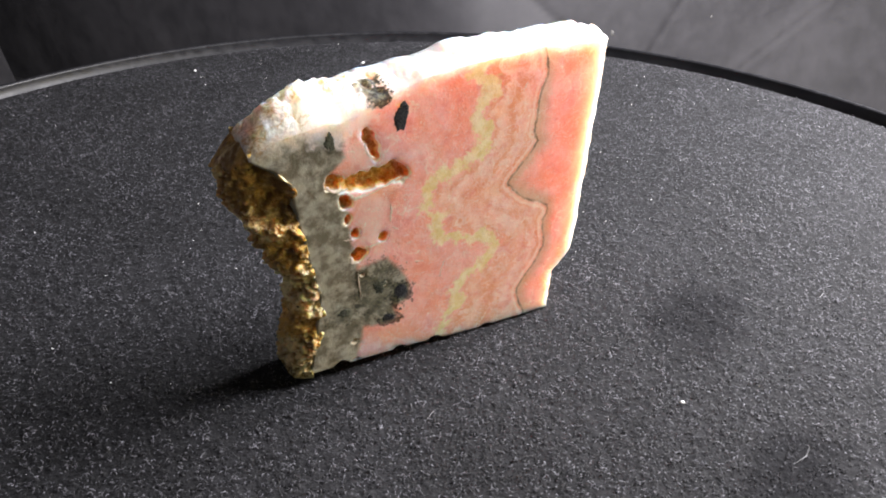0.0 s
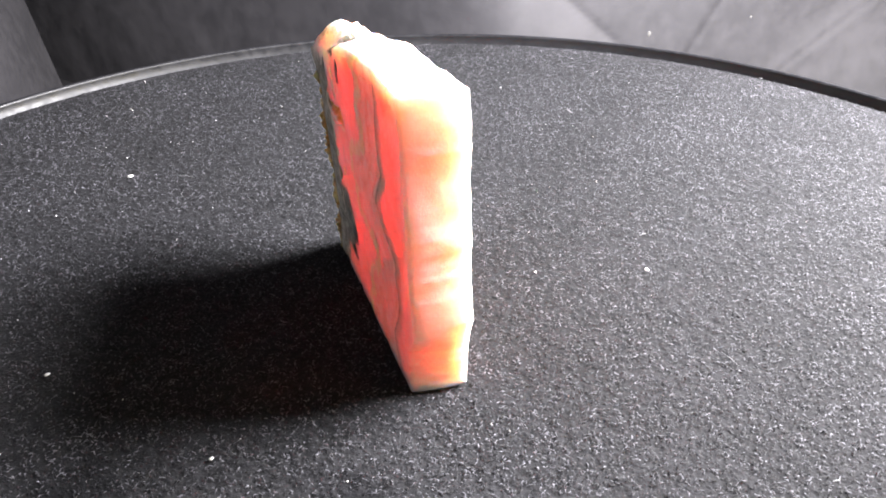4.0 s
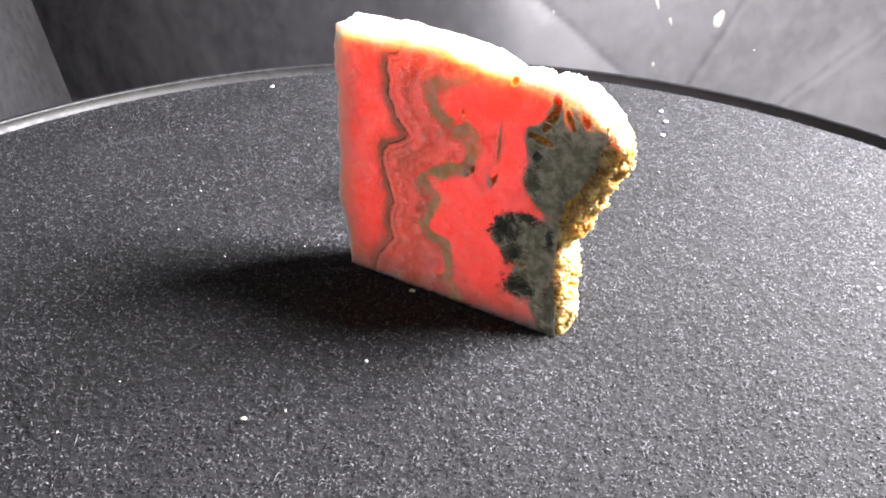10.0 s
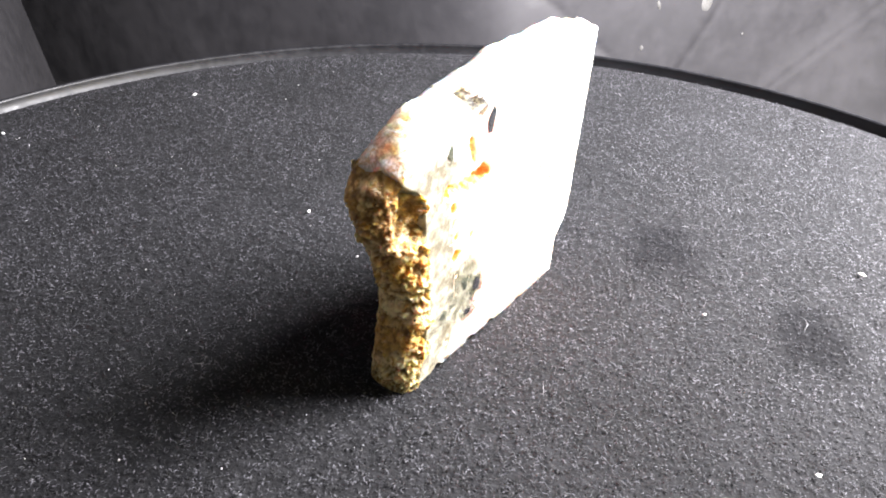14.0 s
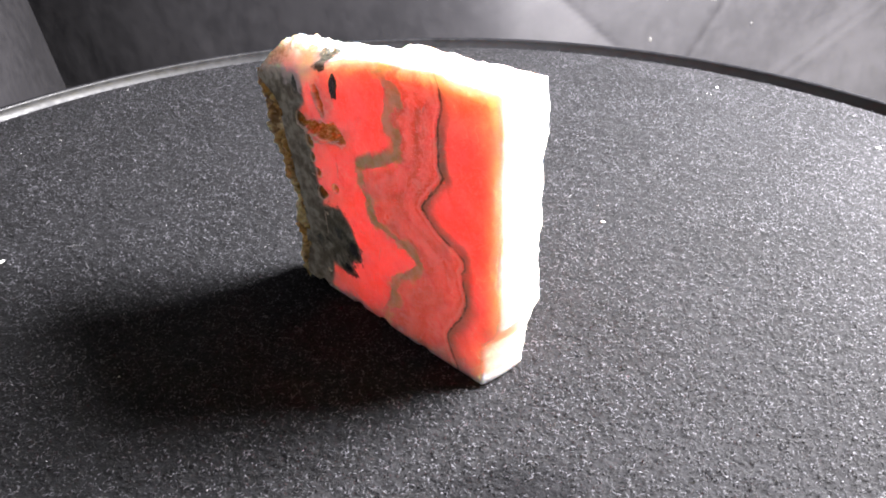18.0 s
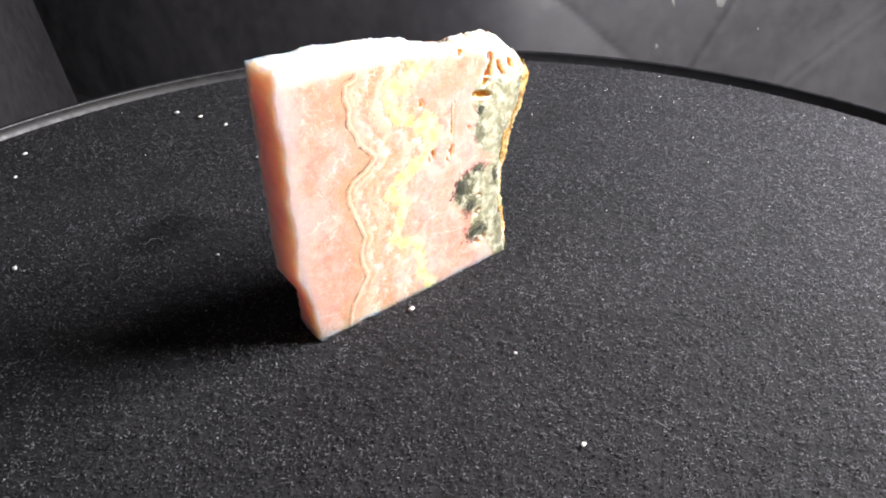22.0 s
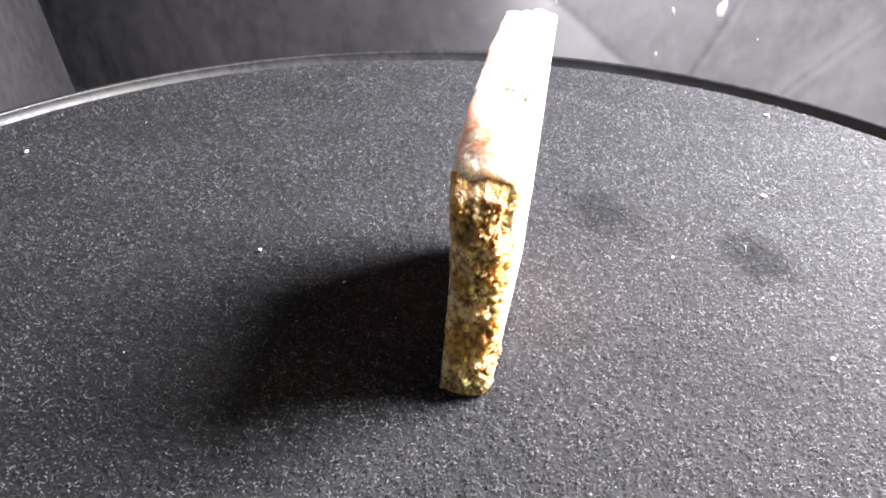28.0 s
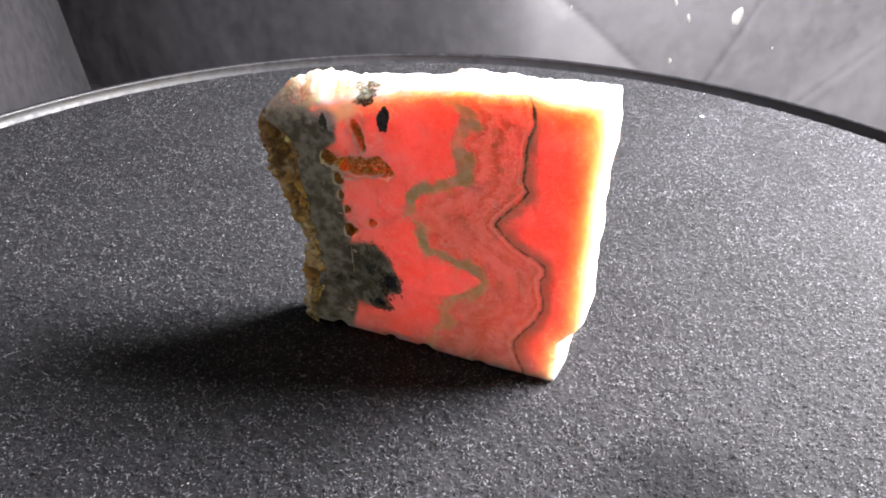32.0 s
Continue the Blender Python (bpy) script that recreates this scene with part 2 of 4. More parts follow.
    col = blend(t, calc(t, "MULTIPLY", edge, 0.6), col, (0.93, 0.76, 0.62))
    greys = blend(t, span(t, n1, 0.38, 0.66), blend(t, through_k, (0.18, 0.16, 0.115), (0.34, 0.325, 0.21)), blend(t, through_k, (0.44, 0.415, 0.33), (0.67, 0.655, 0.51)))
    grey_k = span(t, d_grey, 0.3, -0.3)
    quartz = span(t, calc(t, "ADD", calc(t, "MULTIPLY_ADD", through_k, 1.6, w), calc(t, "MULTIPLY_ADD", n1, 4.0, -2.0)), 24.0, 26.2)
    greys = blend(t, quartz, greys, blend(t, through_k, (0.74, 0.67, 0.57), (0.88, 0.81, 0.68)))
    col = blend(t, grey_k, col, greys)
    # overexposed glare painted white along the rough top; the tip is greyer, stained crystal
    glare_k = field("crystal_glare")
    top_col = blend(t, span(t, calc(t, "MULTIPLY_ADD", n1, 3.0, u), -12.0, -9.0), blend(t, span(t, n2, 0.4, 0.6), (0.50, 0.45, 0.36), (0.80, 0.75, 0.66)), (0.94, 0.84, 0.82))
    rust = calc(t, "MULTIPLY", span(t, calc(t, "ABSOLUTE", calc(t, "SUBTRACT", grain(t, mm, 0.5, 4, 0.6, 1.2), 0.5)), 0.03, 0.0), span(t, u, -3.0, -6.0))
    top_col = blend(t, calc(t, "MULTIPLY", rust, 0.8), top_col, (0.50, 0.29, 0.10))
    col = blend(t, calc(t, "MULTIPLY", glare_k, span(t, n1, 0.3, 0.7, 0.95, 0.7)), col, top_col)
    # dark dendritic patches: face (0 near, 1 far), u, w, half sizes
    for side, cu, cw, ru, rw, k0 in ((0, -4.3, 7.8, 1.2, 1.6, 0.95), (0, -5.4, 5.0, 1.2, 0.8, 0.95), (0, -6.3, 8.4, 2.3, 3.4, 0.6), (0, -9.8, 6.9, 1.8, 1.1, 0.55), (0, -6.1, 27.4, 1.3, 1.0, 1.1), (0, -10.2, 24.5, 0.8, 1.0, 0.55),
                                     (1, -6.8, 11.3, 1.6, 1.8, 0.95), (1, -9.3, 13.2, 1.5, 0.7, 0.85), (1, -9.2, 4.9, 2.3, 1.2, 0.9), (1, -8.0, 8.6, 1.3, 1.4, 0.75), (1, -12.1, 11.4, 0.7, 1.1, 0.85),
                                     (1, -9.4, 17.4, 0.9, 1.8, 0.6), (1, -13.4, 16.4, 0.8, 1.6, 0.35), (1, -15.8, 21.0, 0.6, 2.2, 0.35), (1, -13.0, 4.0, 1.0, 4.0, 0.45)):
        near = t.nodes.new("ShaderNodeCombineXYZ")
        t.links.new(calc(t, "DIVIDE", calc(t, "SUBTRACT", u, cu), ru), near.inputs[0])
        t.links.new(calc(t, "DIVIDE", calc(t, "SUBTRACT", w, cw), rw), near.inputs[1])
        far = t.nodes.new("ShaderNodeVectorMath")
        far.operation = "LENGTH"
        t.links.new(near.outputs[0], far.inputs[0])
        ragged = calc(t, "ADD", far.outputs["Value"], calc(t, "ADD", calc(t, "MULTIPLY_ADD", n1, 2.4, -1.2), calc(t, "MULTIPLY_ADD", n2, 2.0, -1.0)))
        spread = calc(t, "MULTIPLY", span(t, ragged, 1.1, 0.7), span(t, through_k, 0.75 if side else (0.6 if cw > 27 else 0.25), 0.8 if side else (0.5 if cw > 27 else 0.2)))
        col = blend(t, calc(t, "MULTIPLY", spread, k0 * 0.85), col, blend(t, span(t, n2, 0.42, 0.62), (0.025, 0.03, 0.026), (0.15, 0.15, 0.09)))
    milk = t.nodes.new("ShaderNodeCombineXYZ")
    t.links.new(calc(t, "DIVIDE", calc(t, "ADD", u, 9.2), 3.0), milk.inputs[0])
    t.links.new(calc(t, "DIVIDE", calc(t, "SUBTRACT", w, 26.0), 2.1), milk.inputs[1])
    milky = t.nodes.new("ShaderNodeVectorMath")
    milky.operation = "LENGTH"
    t.links.new(milk.outputs[0], milky.inputs[0])
    milk_k = calc(t, "MULTIPLY", span(t, calc(t, "ADD", milky.outputs["Value"], calc(t, "MULTIPLY_ADD", n1, 1.6, -0.8)), 1.1, 0.6), span(t, through_k, 0.5, 0.1))
    col = blend(t, calc(t, "MULTIPLY", milk_k, 0.8), col, (0.90, 0.80, 0.74))
    pit = t.nodes.new("ShaderNodeAttribute")
    pit.attribute_name = "pit"
    col = blend(t, span(t, pit.outputs["Fac"], 0.1, 0.6), col, blend(t, span(t, n2, 0.4, 0.6), (0.72, 0.33, 0.07), (0.90, 0.58, 0.22)))
    rim = calc(t, "MULTIPLY", span(t, pit.outputs["Fac"], 0.005, 0.04), span(t, pit.outputs["Fac"], 0.26, 0.12))
    col = blend(t, calc(t, "MULTIPLY", rim, 0.8), col, (0.92, 0.82, 0.66))
    # colour paled towards the pink end, in place of light glowing through the edge
    col = blend(t, calc(t, "MULTIPLY", span(t, u, 12.8, 15.0), 0.6), col, (0.93, 0.62, 0.57))
    t.links.new(col, p.inputs["Base Color"])
    p.inputs["Subsurface Weight"].default_value = 1.0
    p.inputs["Subsurface Scale"].default_value = 0.001
    veiled = calc(t, "MULTIPLY", grey_k, calc(t, "MULTIPLY_ADD", quartz, -0.75, 1.0))
    glow = t.nodes.new("ShaderNodeCombineXYZ")
    for s, clear, dense in zip(glow.inputs, (5.8, 3.55, 2.15), (0.9, 0.75, 0.6)):
        t.links.new(calc(t, "MULTIPLY", calc(t, "MULTIPLY_ADD", veiled, dense - clear, clear), calc(t, "MULTIPLY", calc(t, "MULTIPLY", calc(t, "MULTIPLY_ADD", gold_k, -0.6, 1.0), calc(t, "MULTIPLY", calc(t, "MULTIPLY_ADD", in_zone, -0.25, 1.0), span(t, d_vein, 0.3, 2.5, 1.0, 1.3))), span(t, pit.outputs["Fac"], 0.1, 0.5, 1.0, 0.5))), s)
    t.links.new(glow.outputs[0], p.inputs["Subsurface Radius"])
    p.inputs["Specular IOR Level"].default_value = 0.2
    t.links.new(span(t, n2, 0.3, 0.7, 0.26, 0.5), p.inputs["Roughness"])
    relief(t, p, calc(t, "ADD", grain(t, mm, 5.0, 4, 0.6), calc(t, "MULTIPLY", n1, 0.6)), 0.35, 0.00018)
    return m


def make_plain(name, dark, light, scale, rough=0.5, bump=0.0, distance=0.0002, detail=4.0, metallic=0.0):
    m, t, p = material(name)
    where = object_space(t)
    a = grain(t, where, scale, detail, 0.6)
    b = grain(t, where, scale * 6, 3, 0.6)
    k = span(t, calc(t, "MULTIPLY_ADD", b, 0.4, calc(t, "MULTIPLY", a, 0.6)), 0.35, 0.65)
    t.links.new(blend(t, k, dark, light), p.inputs["Base Color"])
    t.links.new(span(t, b, 0.3, 0.7, rough - 0.08, rough + 0.08), p.inputs["Roughness"])
    p.inputs["Metallic"].default_value = metallic
    if bump:
        relief(t, p, b, bump, distance)
    return m


def stained(t, where, col, p):
    """Two matted dark patches where stones stood on the felt before."""
    shine = 0.34
    for cx, cy, rx, ry, turned in PRESSED:
        n = t.nodes.new("ShaderNodeMapping")
        n.vector_type = "TEXTURE"
        n.inputs["Location"].default_value = (cx, cy, 0)
        n.inputs["Rotation"].default_value = (0, 0, radians(turned))
        n.inputs["Scale"].default_value = (rx, ry, 1)
        t.links.new(where, n.inputs["Vector"])
        size = t.nodes.new("ShaderNodeVectorMath")
        size.operation = "LENGTH"
        t.links.new(n.outputs[0], size.inputs[0])
        k = span(t, calc(t, "ADD", size.outputs["Value"], calc(t, "MULTIPLY_ADD", grain(t, where, 300, 3), 1.6, -0.8)), 1.3, 0.4)
        col = blend(t, calc(t, "MULTIPLY", k, 0.42), col, (0.005, 0.005, 0.006))
        shine = calc(t, "MULTIPLY", shine, calc(t, "MULTIPLY_ADD", k, -0.5, 1.0))
    t.links.new(shine, p.inputs["Specular IOR Level"])
    return col


def make_felt():
    m, t, p = material("black_felt")
    where = object_space(t)
    a, b = grain(t, where, 700, 4, 0.6), grain(t, where, 45, 3, 0.6)
    col = blend(t, span(t, calc(t, "MULTIPLY_ADD", a, 0.5, calc(t, "MULTIPLY", b, 0.5)), 0.35, 0.65), (0.0034, 0.0034, 0.0041), (0.012, 0.012, 0.0137))
    t.links.new(stained(t, where, col, p), p.inputs["Base Color"])
    p.inputs["Roughness"].default_value = 0.9
    relief(t, p, a, 0.8, 0.0006)
    return m


def make_fibre():
    m, t, p = material("felt_fibre")
    info = t.nodes.new("ShaderNodeNewGeometry")
    k = info.outputs["Random Per Island"]
    worn = calc(t, "MULTIPLY", span(t, grain(t, object_space(t), 60, 4, 0.6), 0.3, 0.7, 0.75, 1.4), span(t, grain(t, object_space(t), 880, 2, 0.5), 0.34, 0.66, 0.5, 1.55))
    hair = blend(t, span(t, k, 0.42, 1.0), (0.005, 0.0049, 0.0060), (0.082, 0.0807, 0.0905))
    t.links.new(stained(t, object_space(t), blend(t, 1.0, hair, worn, "MULTIPLY"), p), p.inputs["Base Color"])
    p.inputs["Roughness"].default_value = 0.62
    return m


def make_crust():
    m, t, p = material("drusy_crust")
    where = object_space(t)
    a, b, c = grain(t, where, 650, 4, 0.65, 0.6), grain(t, where, 2100, 3, 0.6, 0.4), grain(t, where, 260, 2)
    gold = blend(t, span(t, c, 0.4, 0.62), (0.62, 0.37, 0.10), (0.88, 0.69, 0.36))
    col = blend(t, span(t, a, 0.32, 0.50), (0.40, 0.20, 0.045), gold)
    # crevice shade painted in: hollows between the lumps turn dark brown
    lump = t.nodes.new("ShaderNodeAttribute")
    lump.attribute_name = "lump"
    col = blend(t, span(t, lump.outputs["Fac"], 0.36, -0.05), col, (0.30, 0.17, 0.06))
    col = blend(t, calc(t, "MULTIPLY", span(t, b, 0.58, 0.74), 0.5), col, (0.80, 0.64, 0.34))
    col = blend(t, span(t, b, 0.36, 0.26), col, (0.06, 0.035, 0.014))
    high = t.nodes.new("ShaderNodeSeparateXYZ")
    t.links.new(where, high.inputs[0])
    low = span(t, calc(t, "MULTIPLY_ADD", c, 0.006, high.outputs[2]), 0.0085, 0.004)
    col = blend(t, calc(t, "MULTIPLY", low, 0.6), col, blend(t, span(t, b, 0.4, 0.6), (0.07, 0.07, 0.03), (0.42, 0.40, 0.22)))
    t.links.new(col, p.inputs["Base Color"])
    p.inputs["Roughness"].default_value = 0.27
    p.inputs["Subsurface Weight"].default_value = 0.7
    p.inputs["Subsurface Radius"].default_value = (1.0, 0.6, 0.3)
    p.inputs["Subsurface Scale"].default_value = 0.0012
    relief(t, p, calc(t, "ADD", b, a), 1.0, 0.0006)
    return m


STONE = make_stone()
CRUST = make_crust()
BLACK_MINERAL = make_plain("black_mineral", (0.010, 0.011, 0.014), (0.05, 0.05, 0.055), 1500, 0.3, 0.3)
GREEN_MINERAL = make_plain("dark_green_mineral", (0.02, 0.025, 0.02), (0.12, 0.12, 0.08), 1100, 0.4, 0.5)
FELT = make_felt()
FIBRE = make_fibre()
RIM = make_plain("black_plastic", (0.008, 0.008, 0.0095), (0.014, 0.014, 0.016), 120, 0.42, 0.05)
RIM.node_tree.nodes["Principled BSDF"].inputs["Specular IOR Level"].default_value = 0.3
VINYL = make_plain("dark_grey_vinyl", (0.050, 0.0485, 0.054), (0.073, 0.070, 0.077), 22, 0.68, 0.15, 0.0005)
TABLE = make_plain("dark_table_top", (0.03, 0.029, 0.03), (0.05, 0.048, 0.05), 15, 0.5, 0.1)
CALCITE = make_plain("pale_calcite", (0.62, 0.48, 0.36), (0.85, 0.76, 0.64), 900, 0.4, 0.2)
PLASTER = make_plain("dim_plaster", (0.035, 0.035, 0.037), (0.05, 0.05, 0.052), 6, 0.8)
SPOT = make_plain("dried_drop", (0.12, 0.117, 0.113), (0.21, 0.205, 0.20), 300, 0.8)
LINT = make_plain("pale_lint", (0.13, 0.13, 0.13), (0.22, 0.22, 0.23), 900, 0.7)
CRUMB = make_plain("white_crumb", (0.6, 0.6, 0.58), (0.85, 0.84, 0.82), 900, 0.6)


# ---- mesh helpers ----
def mesh_of(name, verts, faces, mat, smooth=False):
    me = bpy.data.meshes.new(name)
    me.from_pydata([tuple(v) for v in verts], [], faces)
    me.materials.append(mat)
    me.validate()
    if smooth:
        me.shade_smooth()
    me.update()
    return me


def part(name, me, parent, label=""):
    ob = new(name, me)
    ob.parent = parent
    if label:
        tagged(ob, label)
    return ob


def bm_mesh(name, bm, mat, smooth=False):
    me = bpy.data.meshes.new(name)
    bmesh.ops.recalc_face_normals(bm, faces=bm.faces)
    bm.to_mesh(me)
    bm.free()
    me.materials.append(mat)
    if smooth:
        me.shade_smooth()
    return me


def lathe(name, profile, mat, steps=192, smooth=False):
    """A body turned from (radius, height) pairs, closed where the radius is 0."""
    verts, faces, rings = [], [], []
    for r, z in profile:
        if r == 0:
            rings.append([len(verts)] * steps)
            verts.append((0, 0, z))
        else:
            rings.append(list(range(len(verts), len(verts) + steps)))
            verts += [(r * math.cos(2 * math.pi * i / steps), r * math.sin(2 * math.pi * i / steps), z) for i in range(steps)]
    for a, b in zip(rings, rings[1:]):
        for i in range(steps):
            j = (i + 1) % steps
            f = [a[i], a[j], b[j], b[i]]
            faces.append(list(dict.fromkeys(f)))
    return mesh_of(name, verts, faces, mat, smooth)


def wall_box(name, lo, hi, mat):
    bm = bmesh.new()
    bmesh.ops.create_cube(bm, size=1)
    for v in bm.verts:
        v.co = [a + (c + 0.5) * (b - a) for a, b, c in zip(lo, hi, v.co)]
    return bm_mesh(name, bm, mat)


# ---- the setting ----
GROUND = -0.12
tagged(new("ground", wall_box("ground", (-0.6, -0.6, GROUND - 0.02), (0.6, 0.6, GROUND), TABLE)),
       "dark table top under the turntable", "table top", kind="structure")


def creased(x, z):
    """How far back the backdrop sheet stands at (x, z), in metres: a broad bulge, folds and waves."""
    def fold(ax, az, bx, bz, wide):
        dx, dz = bx - ax, bz - az
        return ((x - ax) * dz - (z - az) * dx) / math.hypot(dx, dz) / wide
    a = x - 0.03
    y = 0.235 + 0.075 * (z + 0.05) + 0.455 * math.sqrt(a * a + 0.0004) - 0.205 * a
    k = fold(0.0493, -0.0222, 0.0764, -0.0443, 0.020)
    y += 0.0042 * math.exp(k * 0.7) if k < 0 else 0.0042 * math.exp(-k * 1.4)
    y += 0.0007 * math.exp(-(k * 16) ** 2)
    k = fold(0.1386, -0.0189, 0.1198, -0.0534, 0.0016)
    y += 0.0007 * math.exp(-k * k * 0.7) - 0.0010 / (1 + math.exp(-k * 1.2))
    k = fold(0.2137, -0.0358, 0.1806, -0.0598, 0.010)
    y -= 0.0030 * math.exp(-abs(k) * 1.3)
    y -= 0.0030 * max(0.0, -k)
    y += 0.0009 * math.exp(-(k * 7) ** 2)
    return y + 0.002 * noise.noise(Vector((x * 14, z * 14, 0.3))) + 0.0006 * noise.noise(Vector((x * 60, z * 60, 1.3)))


def backdrop():
    nx, nz = 640, 170
    verts, faces = [], []
    x0, x1, z0, z1 = -0.29, 0.42, -0.12, 0.30
    for k, thick in enumerate((0.0, 0.004)):
        for j in range(nz + 1):
            for i in range(nx + 1):
                x, z = x0 + (x1 - x0) * i / nx, z0 + (z1 - z0) * (j / nz) ** 1.5
                y = creased(x, z) + thick
                verts.append((x, y, z))
    size = (nx + 1) * (nz + 1)
    for j in range(nz):
        for i in range(nx):
            a = j * (nx + 1) + i
            faces.append((a, a + 1, a + nx + 2, a + nx + 1))
            faces.append((size + a + nx + 1, size + a + nx + 2, size + a + 1, size + a))
    rim = [*range(nx + 1)], [j * (nx + 1) + nx for j in range(nz + 1)], [nz * (nx + 1) + i for i in range(nx, -1, -1)], [j * (nx + 1) for j in range(nz, -1, -1)]
    for run in rim:
        for a, b in zip(run, run[1:]):
            faces.append((a, a + size, b + size, b))
    return mesh_of("backdrop", verts, faces, VINYL, True)


sheet = tagged(new("backdrop", backdrop()), "creased dark grey vinyl sheet standing behind the turntable", "backdrop", kind="structure")
def paint_spot(x, z, rx, rz, turn, seed):
    """A thin dried drop on the sheet."""
    steps = 26
    verts, faces = [], []
    ca, sa = math.cos(radians(turn)), math.sin(radians(turn))
    for k, lift in ((0, 0.0005), (0.7, 0.0004), (1, -0.0002)):
        for i in range(steps):
            a = 2 * math.pi * i / steps
            e = k * (1 + 0.25 * noise.noise(Vector((math.cos(a) * 1.5, math.sin(a) * 1.5, seed))))
            px, pz = rx * e * math.cos(a), rz * e * math.sin(a)
            qx, qz = x + px * ca - pz * sa, z + px * sa + pz * ca
            verts.append((qx, creased(qx, qz) - lift, qz))
    for r in range(2):
        for i in range(steps):
            j = (i + 1) % steps
            faces.append((r * steps + i, (r + 1) * steps + i, (r + 1) * steps + j, r * steps + j))
    return mesh_of("paint_spot", verts, faces, SPOT, True)


for k, spot in enumerate(((0.1266, -0.0268, 0.0030, 0.0040, -15), (0.0955, -0.0190, 0.0010, 0.0030, 25), (0.1032, -0.0272, 0.0009, 0.0024, 15),
                          (0.0498, -0.0222, 0.0008, 0.0011, 0), (0.0980, -0.0457, 0.0010, 0.0013, 0), (0.1480, -0.0420, 0.0006, 0.0008, 0))):
    part("paint_spot", paint_spot(*spot, k * 2.1), sheet, "pale dried drop")
side = new("wall_side", wall_box("wall_side", (-0.004, -0.5, 0), (0, 0.0, 0.42), VINYL))
side.matrix_world = pose(-0.2087, 0.334, GROUND, 0, -7, 14)
tagged(side, "flat dark grey vinyl side panel", "backdrop", kind="structure")
for nm, lo, hi in (("wall_north", (-0.62, 0.60, GROUND), (0.62, 0.62, 0.6)), ("wall_south", (-0.62, -0.62, GROUND), (0.62, -0.60, 0.6)),
                   ("wall_east", (0.60, -0.60, GROUND), (0.62, 0.60, 0.6)), ("wall_west", (-0.62, -0.60, GROUND), (-0.60, 0.60, 0.6)),
                   ("ceiling", (-0.62, -0.62, 0.6), (0.62, 0.62, 0.62))):
    tagged(new(nm, wall_box(nm, lo, hi, PLASTER)), "plain dim grey surface closing the place", "wall", kind="structure")

# ---- turntable ----
RADIUS = 0.0945
turntable = tagged(new("turntable"), "round black turntable covered with fuzzy black felt", "turntable")
LIP = [(RADIUS - 0.0003 - 0.0005 * math.cos(a), 0.0010 + 0.0005 * math.sin(a)) for a in [math.pi * k / 10 for k in range(11)]]
part("platter", lathe("platter", [(0, -0.012), (RADIUS - 0.001, -0.012), (RADIUS + 0.0004, -0.0105), *reversed(LIP), (RADIUS - 0.0008, -0.0016), (0, -0.0016)], RIM, 256, True),
     turntable, "glossy black plastic platter with a raised rim")
part("felt_disc", lathe("felt_disc", [(0, -0.0015), (RADIUS - 0.0016, -0.0015), (RADIUS - 0.0014, -0.0009), (RADIUS - 0.002, -0.0003), (0, -0.0003)], FELT), turntable, "black felt cover")
part("foot", lathe("turntable_base", [(0, GROUND), (0.075, GROUND), (0.08, GROUND + 0.003), (0.078, -0.016), (0.07, -0.0125), (0, -0.0125)], RIM), turntable, "round black plastic foot")



def fibres(name, count, seed, length, thick, mat):
    """Short felt hairs lying on the disc: thin three-sided slivers."""
    rng = np.random.default_rng(seed)
    r = (RADIUS - 0.0025) * np.sqrt(rng.random(count))
    phi = rng.random(count) * 2 * np.pi
    turn = rng.random(count) * 2 * np.pi
    long = length * (0.5 + rng.random(count))
    wide = thick * (0.6 + 0.8 * rng.random(count))
    rise = rng.normal(0, 0.38, count)
    x, y = r * np.cos(phi), r * np.sin(phi)
    press = np.zeros(count)
    for cx, cy, rx, ry, turned in PRESSED:
        a = radians(turned)
        e = np.hypot(((x - cx) * np.cos(a) + (y - cy) * np.sin(a)) / rx, ((y - cy) * np.cos(a) - (x - cx) * np.sin(a)) / ry)
        press = np.maximum(press, np.clip(1.6 - e - 0.5 * rng.random(count), 0, 1))
    keep = rng.random(count) > press * 0.32
    x, y, r, turn, long, wide, rise = (q[keep] for q in (x, y, r, turn, long, wide, rise))
    count = len(x)
    c = np.stack([x, y, -0.0003 + 0.00034 * rng.random(count) ** 1.5], 1)
    d = np.stack([np.cos(turn) * np.cos(rise), np.sin(turn) * np.cos(rise), np.sin(rise)], 1) * (long / 2)[:, None]
    s = np.stack([-np.sin(turn), np.cos(turn), 0 * turn], 1) * wide[:, None]
    up = np.stack([0 * turn, 0 * turn, wide * 1.2], 1)
    curl = rng.normal(0, 0.16, count) * long
    bend = np.stack([-np.sin(turn) * curl, np.cos(turn) * curl, long * 0.10], 1)
    verts = np.stack([c - d, c - s + bend, c + s + bend, c + up + bend, c + d], 1).reshape(-1, 3)
    tris = np.array([[0, 2, 3], [0, 3, 1], [4, 3, 2], [4, 1, 3]])
    faces = (np.arange(count)[:, None, None] * 5 + tris[None]).reshape(-1, 3)
    me = bpy.data.meshes.new(name)
    me.vertices.add(len(verts))
    me.vertices.foreach_set("co", verts.ravel())
    me.loops.add(faces.size)
    me.loops.foreach_set("vertex_index", faces.ravel().astype(np.int32))
    me.polygons.add(len(faces))
    me.polygons.foreach_set("loop_start", np.arange(0, faces.size, 3, dtype=np.int32))
    me.materials.append(mat)
    me.update()
    me.validate()
    return me


fuzz = part("felt_fuzz", fibres("felt_fuzz", 360000, 4, 0.00038, 0.000052, FIBRE), turntable, "short grey felt hairs")
tagged(fuzz, kind="stuff")
lint = part("lint", fibres("lint", 70, 21, 0.0021, 0.000032, LINT), turntable, "a few long pale lint hairs")
